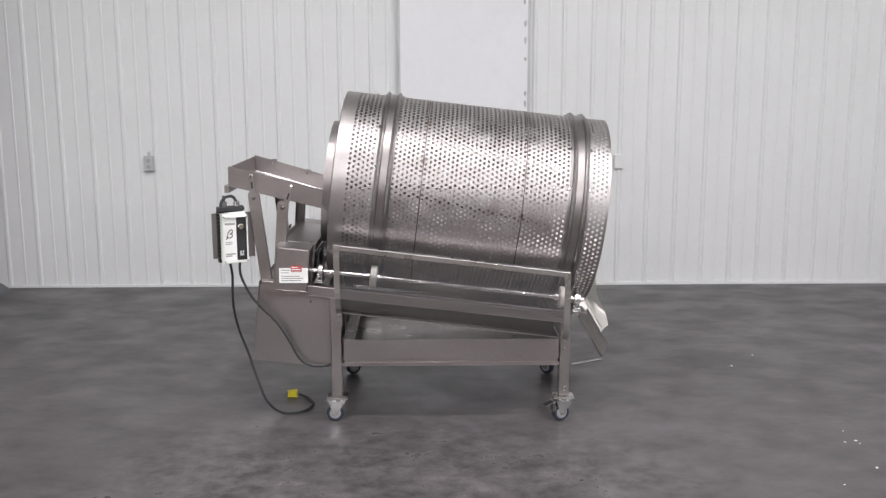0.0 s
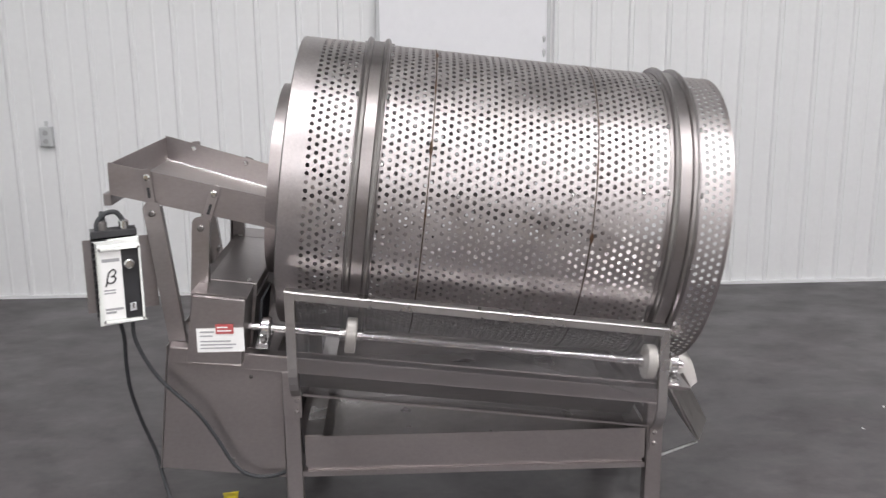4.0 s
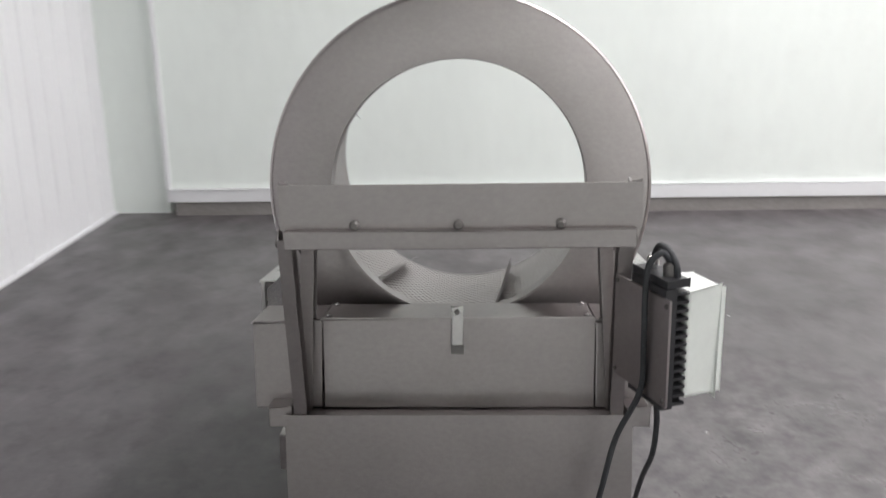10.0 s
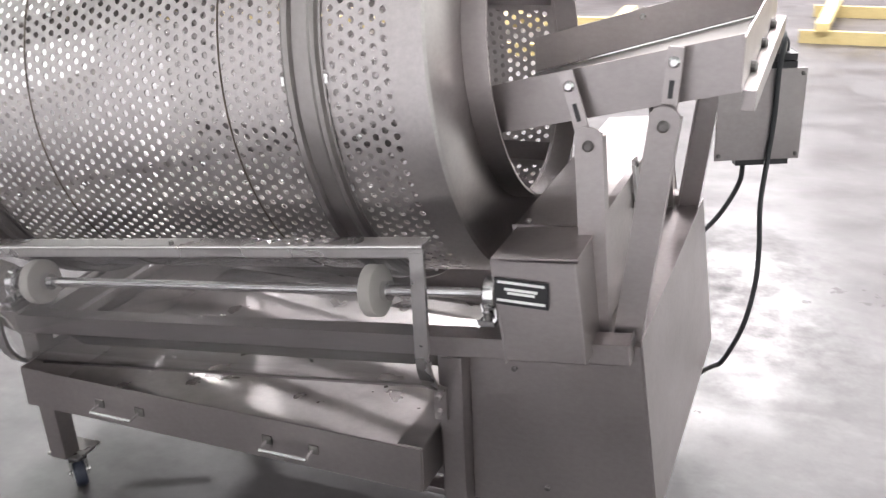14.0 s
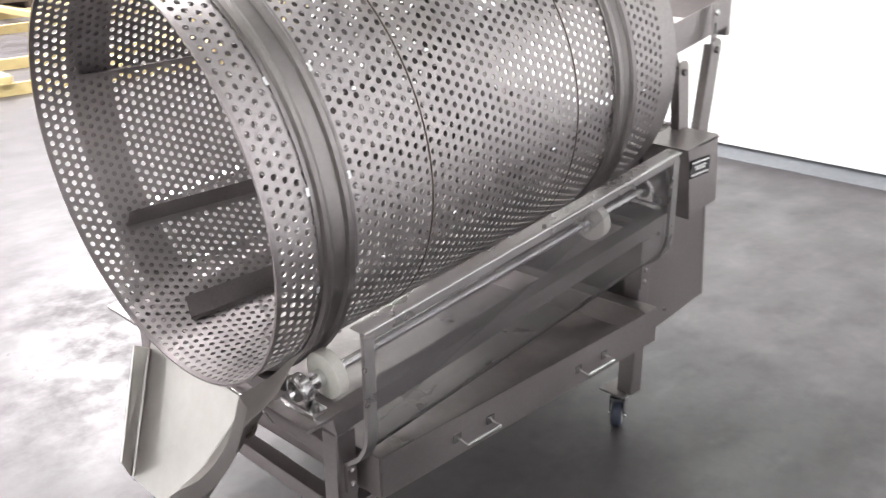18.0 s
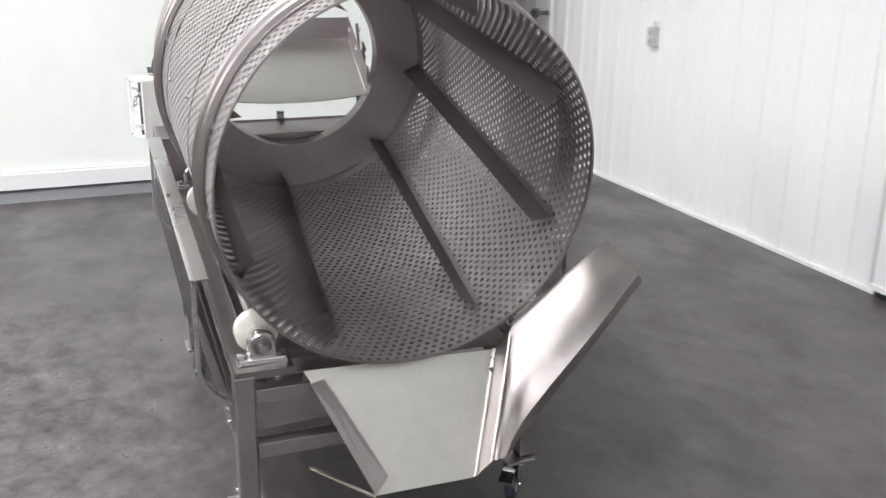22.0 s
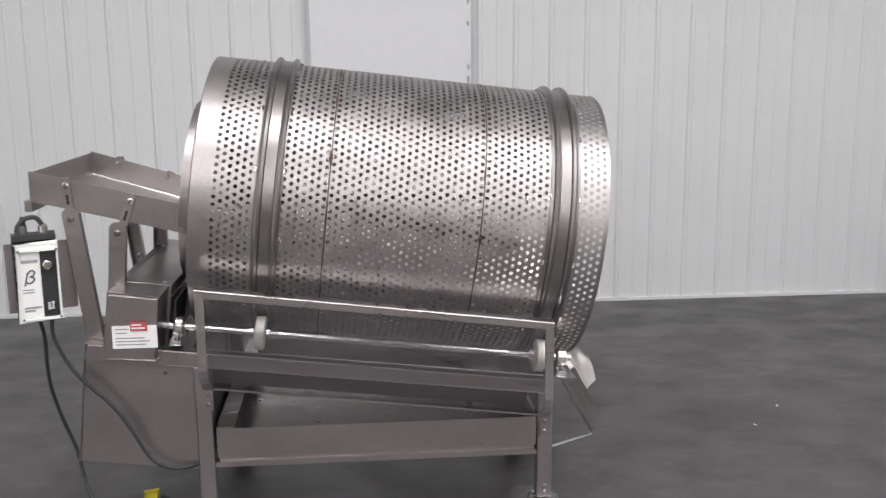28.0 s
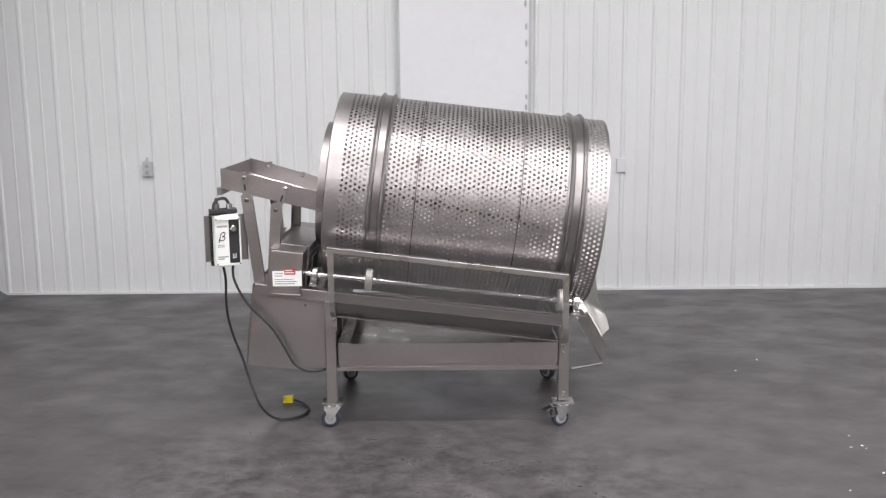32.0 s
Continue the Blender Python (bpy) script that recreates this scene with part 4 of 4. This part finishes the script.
for u in (-0.051, 0.051):
    for z in (0.7795, 0.983):
        part("screw", bolt(CM @ Vector((u, -0.003, z)), front, 0.0035, 0.002), STEEL_DARK, case)
for u in (-0.075, 0.103):
    for z in (0.784, 0.973):
        part("bolt", bolt(CM @ Vector((u, 0.138, z)), -front, 0.005, 0.004), STEEL_DARK, ctl)
part("top_clamp", box(-0.062, 0.060, 0.082, 0.130, 1.001, 1.017, CM), BLACK, ctl, bevel=0.002)
for u, mat in ((-0.030, STEEL_DARK), (0.028, CHROME)):
    part("cable_gland", lathe([(0, 0.014), (0.022, 0.014), (0.026, 0.009)], CM @ Vector((u, 0.104, 1.017)), (0, 0, 1), 16), mat, ctl)
part("loop_cable", tube([CM @ Vector(p) for p in ((-0.045, 0.098, 1.016), (-0.042, 0.100, 1.040), (-0.020, 0.103, 1.062), (0.010, 0.104, 1.064), (0.027, 0.104, 1.040))], 0.007), RUBBER, ctl, "short looped black cable")
# the maker's mark: a slanted stem with two rounds
def mark_line(points):
    return [CM @ Vector((-0.024 + u + 0.25 * w, 0.0058, 0.903 + w)) for u, w in points]


mark = tube(mark_line(((-0.010, -0.025), (-0.010, 0.0), (-0.009, 0.013), (0.0, 0.021), (0.009, 0.014), (0.005, 0.004), (-0.002, 0.002))), 0.0019, 8)
tube(mark_line(((-0.002, 0.002), (0.008, 0.0), (0.012, -0.007), (0.006, -0.016), (-0.003, -0.016), (-0.009, -0.012))), 0.0019, 8, mark)
part("printed_mark", mark, BLACK, case, smooth=True)

# cables
part("motor_cable", tube([(-0.945, -0.40, 0.762), (-0.940, -0.41, 0.69), (-0.884, -0.415, 0.581), (-0.782, -0.415, 0.471), (-0.731, -0.41, 0.388), (-0.680, -0.405, 0.291), (-0.628, -0.40, 0.254), (-0.57, -0.39, 0.248), (-0.53, -0.37, 0.252)], 0.006), RUBBER, machine, "black rubber motor cable")
def lying(x, y, r=0.0065):
    return (x, y, floor_z(x, y) + r)


cord = part("power_cord", tube([CM @ Vector(p) for p in ((-0.030, 0.104, 1.040), (-0.028, 0.122, 1.062), (-0.022, 0.146, 1.040), (-0.016, 0.148, 0.98), (-0.016, 0.147, 0.88), (-0.010, 0.147, 0.78))] + [(-1.000, -0.320, 0.68), (-1.008, -0.295, 0.58), (-1.008, -0.275, 0.49), (-0.990, -0.255, 0.385),
    (-0.950, -0.265, 0.280), (-0.922, -0.315, 0.230), (-0.884, -0.375, 0.165), (-0.852, -0.385, 0.085), (-0.815, -0.345, 0.018), lying(-0.772, -0.305), lying(-0.715, -0.292), lying(-0.668, -0.240), lying(-0.655, -0.150), lying(-0.690, -0.070), lying(-0.740, -0.030, 0.012)], 0.006), RUBBER, machine, "black rubber power cord lying on the floor")
PX, PY = -0.780, -0.030
part("plug", box(-0.018, 0.026, -0.013, 0.013, 0.001, 0.028, pose(PX, PY, floor_z(PX, PY), 0, 0, 8)), YELLOW, cord, "yellow moulded plug", bevel=0.006)

# warning label and rating plate
lb = part("warning_label", box(-0.755, -0.622, -0.4605, -0.4585, 0.668, 0.738, None), LABEL_WHITE, machine, "white paper warning label with red band")
part("red_band", box(-0.700, -0.650, -0.4625, -0.461, 0.722, 0.750), LABEL_RED, lb)
for k, (x0, x1, z) in enumerate(((-0.745, -0.705, 0.728), (-0.745, -0.71, 0.716), (-0.745, -0.66, 0.700), (-0.745, -0.645, 0.690), (-0.745, -0.655, 0.680))):
    part("print_bar", box(x0, x1, -0.4612, -0.4606, z - 0.002, z + 0.002), LABEL_GREY, lb)
for k in range(2):
    part("print_bar", box(-0.696, -0.656 - 0.01 * k, -0.4632, -0.4626, 0.729 + 0.010 * k, 0.733 + 0.010 * k), LABEL_WHITE, lb)
npl = part("rating_plate", box(-0.716, -0.618, 0.4585, 0.461, 0.742, 0.792), BLACK, machine, "black and silver rating plate")
for i, (w, z) in enumerate(((0.085, 0.786), (0.06, 0.773), (0.05, 0.766), (0.088, 0.751))):
    part("print_bar", box(-0.667 - w / 2, -0.667 + w / 2, 0.461, 0.462, z - 0.0025, z + 0.0025), LABEL_WHITE, npl)

# discharge chute
C5, C6, C4, C3 = Vector((0.648, -0.252, 0.476)), Vector((0.668, 0.245, 0.470)), Vector((0.812, 0.138, 0.198)), Vector((0.809, -0.119, 0.198))
ch = part("discharge_chute", slab([C5, C6, C4, C3], 0.004), STEEL_CHUTE, machine, "bright bent-steel discharge chute with a flared wing")


STRIP_B, STRIP_D = Vector((0.857, 0.163, 0.262)), Vector((0.695, 0.283, 0.553))


WING_IN = [STRIP_B + Vector((0.003, 0.003, 0.004)), STRIP_B.lerp(STRIP_D, 0.55), STRIP_D, Vector((0.706, 0.398, 0.652)), Vector((0.728, 0.522, 0.758))]
WING_OUT = [Vector((0.896, 0.180, 0.292)), Vector((0.884, 0.217, 0.357)), Vector((0.856, 0.303, 0.430)), Vector((0.860, 0.416, 0.560)), Vector((0.886, 0.520, 0.716))]


def glide(ps, u):
    k = min(int(u * 4), 3)
    f = u * 4 - k
    p0, p1, p2, p3 = ps[max(k - 1, 0)], ps[k], ps[k + 1], ps[min(k + 2, 4)]
    return 0.5 * ((2 * p1) + (p2 - p0) * f + (2 * p0 - 5 * p1 + 4 * p2 - p3) * f * f + (3 * p1 - p0 - 3 * p2 + p3) * f ** 3)


def wing():
    """The flared wing: a bent sheet from the upstand's edge up to a blunt, curled tip."""
    rows = []
    for i in range(25):
        u = i / 24
        p, q = glide(WING_IN, u), glide(WING_OUT, u)
        crease = 0.014 * math.exp(-((u - 0.84) / 0.05) ** 2) * (1 - u) * 6
        rows.append([p.lerp(q, k / 10) + Vector((-0.5, 0.3, -0.6)) * (0.006 * math.sin(k / 10 * math.pi) + crease * math.sin(k / 10 * math.pi))
                     + Vector((0.3, -0.5, 0.8)) * 0.007 * noise.noise(Vector((u * 4.5, k / 4, 2.0))) * math.sin(k / 10 * math.pi) ** 0.5 for k in range(11)])
    return sheet(rows, 0.004)


def wing_lip():
    """The wing's outer edge folded back and down."""
    rows = []
    for i in range(21):
        u = 0.04 + 0.96 * i / 20
        q = glide(WING_OUT, u) + Vector((0.0005, 0.001, -0.001))
        w = 0.62 * min(1.0, u * 3.0) * (1.0 - 0.35 * u)
        rows.append([q, q + Vector((-0.002, 0.014, -0.020)) * w, q + Vector((-0.012, 0.034, -0.044)) * w])
    return sheet(rows, 0.003)


part("folded_lip", wing_lip(), STEEL_CHUTE, ch, smooth=True)
part("upstand", slab([C6 + Vector((0.002, 0.002, 0.002)), C4 + Vector((0.003, 0.003, 0.004)), STRIP_B, STRIP_D], 0.004), STEEL_CHUTE, ch)
part("weld_bead", tube([STRIP_B.lerp(STRIP_D, k / 9) + Vector((0.003, -0.004, 0.004)) + Vector((0.002, 0, 0)) * noise.noise(Vector((k * 1.7, 0, 0))) for k in range(9)], 0.004, 6), STEEL_CHUTE, ch)
part("weld_bead", tube([C6.lerp(C4, k / 9) + Vector((0.004, -0.002, 0.005)) + Vector((0.002, 0, 0)) * noise.noise(Vector((k * 1.3, 4, 0))) for k in range(10)], 0.004, 6), STEEL_CHUTE, ch)
part("flared_wing", wing(), STEEL_CHUTE, ch, smooth=True)
part("side_lip", slab([Vector((0.668, -0.238, 0.448)), C3 + Vector((0.004, -0.002, 0.004)), Vector((0.841, -0.099, 0.266)), Vector((0.716, -0.217, 0.481))], 0.004), STEEL_CHUTE, ch)
part("weld_bead", rod(Vector((0.674, -0.232, 0.450)), C3 + Vector((0.002, 0.004, 0.006)), 0.004, 8), STEEL_CHUTE, ch)
part("weld_bead", tube([C6 + Vector((0.012, -0.012, -0.014)), C6 + Vector((0.022, -0.004, -0.034)), C6 + Vector((0.034, -0.014, -0.050)), C6 + Vector((0.028, -0.022, -0.036))], 0.005, 6), WELD, ch, "brown burnt weld blob")
part("brace_rod", rod((0.638, -0.242, 0.203), (0.806, -0.117, 0.192), 0.006, 10), CHROME, ch, "thin bright brace rod")
part("chute_bracket", slab([(0.642, -0.25, 0.474), (0.660, 0.24, 0.466), (0.640, 0.24, 0.43), (0.622, -0.25, 0.438)], 0.004), STEEL, ch)

# drip tray
tray = thing("drip_tray", "stainless drip tray with wire handles in the machine frame", "tray", at=(0, 0, 0.266))
X0, X1, Y0, Y1, Z0, Z1 = -0.466, 0.548, -0.415, 0.482, 0.302, 0.396
TR = pose(0, 0, 0.35, 1.7) @ Matrix.Translation((0, 0, -0.35))
part("tray_floor", box(X0, X1, Y0, Y1, Z0 - 0.004, Z0, TR), STEEL_TRAY, tray)
part("tray_side", box(X0, X1, Y0 - 0.003, Y0, Z0 - 0.004, Z1, TR), STEEL, tray)
part("tray_side", box(X0, X1, Y1, Y1 + 0.003, Z0 - 0.004, Z1, TR), STEEL, tray)
part("tray_side", box(X0 - 0.003, X0, Y0, Y1, Z0 - 0.004, Z1, TR), STEEL, tray)
part("tray_side", box(X1, X1 + 0.003, Y0, Y1, Z0 - 0.004, Z1, TR), STEEL, tray)
part("tray_flange", box(X0 - 0.002, X0 + 0.05, Y0, Y1, Z1 + 0.001, Z1 + 0.004, TR), STEEL_TRAY, tray)
part("tray_runner", box(X0, X1, Y0 + 0.02, Y0 + 0.06, Z0 - 0.040, Z0 - 0.006), STEEL, tray)
part("tray_runner", box(X0, X1, LEG_Y - 0.06, LEG_Y - 0.026, Z0 - 0.036, Z0 - 0.001), STEEL, tray)
for hx in (-0.17, 0.27):
    part("wire_handle", tube([TR @ Vector(p) for p in ((hx - 0.055, Y1 + 0.002, 0.345), (hx - 0.055, Y1 + 0.036, 0.340), (hx + 0.055, Y1 + 0.036, 0.340), (hx + 0.055, Y1 + 0.002, 0.345))], 0.004, 8, smooth_steps=1), CHROME, tray, "bent wire pull handle")
    for d in (-0.055, 0.055):
        part("handle_pad", box(hx + d - 0.012, hx + d + 0.012, Y1 + 0.0035, Y1 + 0.006, 0.335, 0.355, TR), STEEL_DARK, tray)

# ---- timber frames on the hall floor ----
def timber_frame(m, length, boards, label):
    depth = 1.05
    p = thing("timber_frame", label, "timber frame", group="timber frames")
    for y in (0.0, -depth):
        part("runner", box(0, length, y - 0.045, y, 0, 0.09), TIMBER, p)
    for k in range(boards):
        x = 0.15 + k * (length - 0.3) / (boards - 1)
        part("cross_board", box(x - 0.045, x + 0.045, -depth - 0.25, 0.03, 0.092, 0.15), TIMBER, p)
    p.matrix_basis = m
    return p


timber_frame(pose(1.55, -5.45, 0, 0, 0, -2), 3.5, 6, "long yellow pine timber frame lying on the concrete floor")
timber_frame(pose(-0.62, -4.74, 0, 0, 0, 2), 2.1, 3, "short yellow pine timber frame with three cross boards")
timber_frame(pose(-5.2, -6.6, 0, 0, 0, 4), 1.6, 3, "yellow pine timber frame by the far wall")

timber_frame(pose(-3.0, -5.35, 0, 0, 0, -3), 2.15, 3, "yellow pine timber frame with weathered cross boards")
timber_frame(pose(-4.2, -8.6, 0, 0, 0, 5), 2.4, 4, "yellow pine timber frame far back on the hall floor")

# ---- far end of the hall: a loaded pallet by the grey wall ----
pallet = thing("loaded_pallet", "dark wooden pallet loaded with grey metal parts", "pallet", at=(8.6, -7.4, 0))
for k in range(7):
    part("deck_board", box(7.5 + k * 0.33, 7.74 + k * 0.33, -8.2, -6.9, 0.121, 0.142), STEEL_DARK, pallet)
for y in (-8.1, -7.55, -7.0):
    part("bearer", box(7.5, 9.72, y - 0.05, y + 0.05, 0.0, 0.12), TIMBER_DARK, pallet)
rnd = random.Random(7)
for k in range(9):
    x, y, z = rnd.uniform(7.6, 9.4), rnd.uniform(-8.0, -7.1), 0.144
    w, d, h = rnd.uniform(0.08, 0.35), rnd.uniform(0.08, 0.3), rnd.uniform(0.05, 0.32)
    part("metal_part", box(-w / 2, w / 2, -d / 2, d / 2, 0, h, pose(x, y, z, 0, 0, rnd.uniform(0, 90))), rnd.choice((STEEL, STEEL_DARK, KERB)), pallet, bevel=0.008)

# ---- crumbs of packing foam on the floor ----
for k, (x, y, s) in enumerate(((1.84, -0.76, 8), (1.795, -1.063, 10), (1.642, 0.392, 9), (1.787, -0.774, 7), (1.59, -1.225, 6), (1.827, 0.593, 9), (1.836, -0.636, 4), (1.845, -0.79, 4))):
    chip = part("foam_chip", box(-0.0007 * s, 0.0007 * s, -0.00035 * s, 0.0004 * s, 0, 0.0003 * s, pose(x, y, floor_z(x, y) + 0.0008, 0, 0, 50 * k)), LABEL_WHITE, bevel=0.0008)
    tagged(chip, "small white chip of debris on the concrete floor", "debris", group="debris chips")

# ---- made-up dark board stacks, added to darken the back of the hall ----
def board_stack(m, length, layers, seed, label):
    """Layers of dark boards on bearers, standing in for an indistinct dark background."""
    rnd2 = random.Random(seed)
    p = thing("board_stack", label, "board stack", group="board stacks")
    for x in (0.3, length / 2, length - 0.3):
        part("bearer", box(x - 0.05, x + 0.05, -0.9, 0, 0, 0.09), TIMBER_DARK, p)
    for k in range(layers):
        for q in range(4):
            d = rnd2.uniform(-0.06, 0.06)
            part("board", box(d, length + d * 0.5, -0.22 - q * 0.225, -0.01 - q * 0.225, 0.092 + k * 0.062, 0.148 + k * 0.062), TIMBER_DARK, p)
    p.matrix_basis = m
    return p


board_stack(pose(0.4, -7.45, 0, 0, 0, 1), 4.6, 6, 3, "added low stack of dark brown boards filling the dark background behind the timber frames")
board_stack(pose(-5.4, -10.1, 0, 0, 0, -2), 4.4, 10, 5, "added tall stack of dark brown boards filling the dark background of the hall")
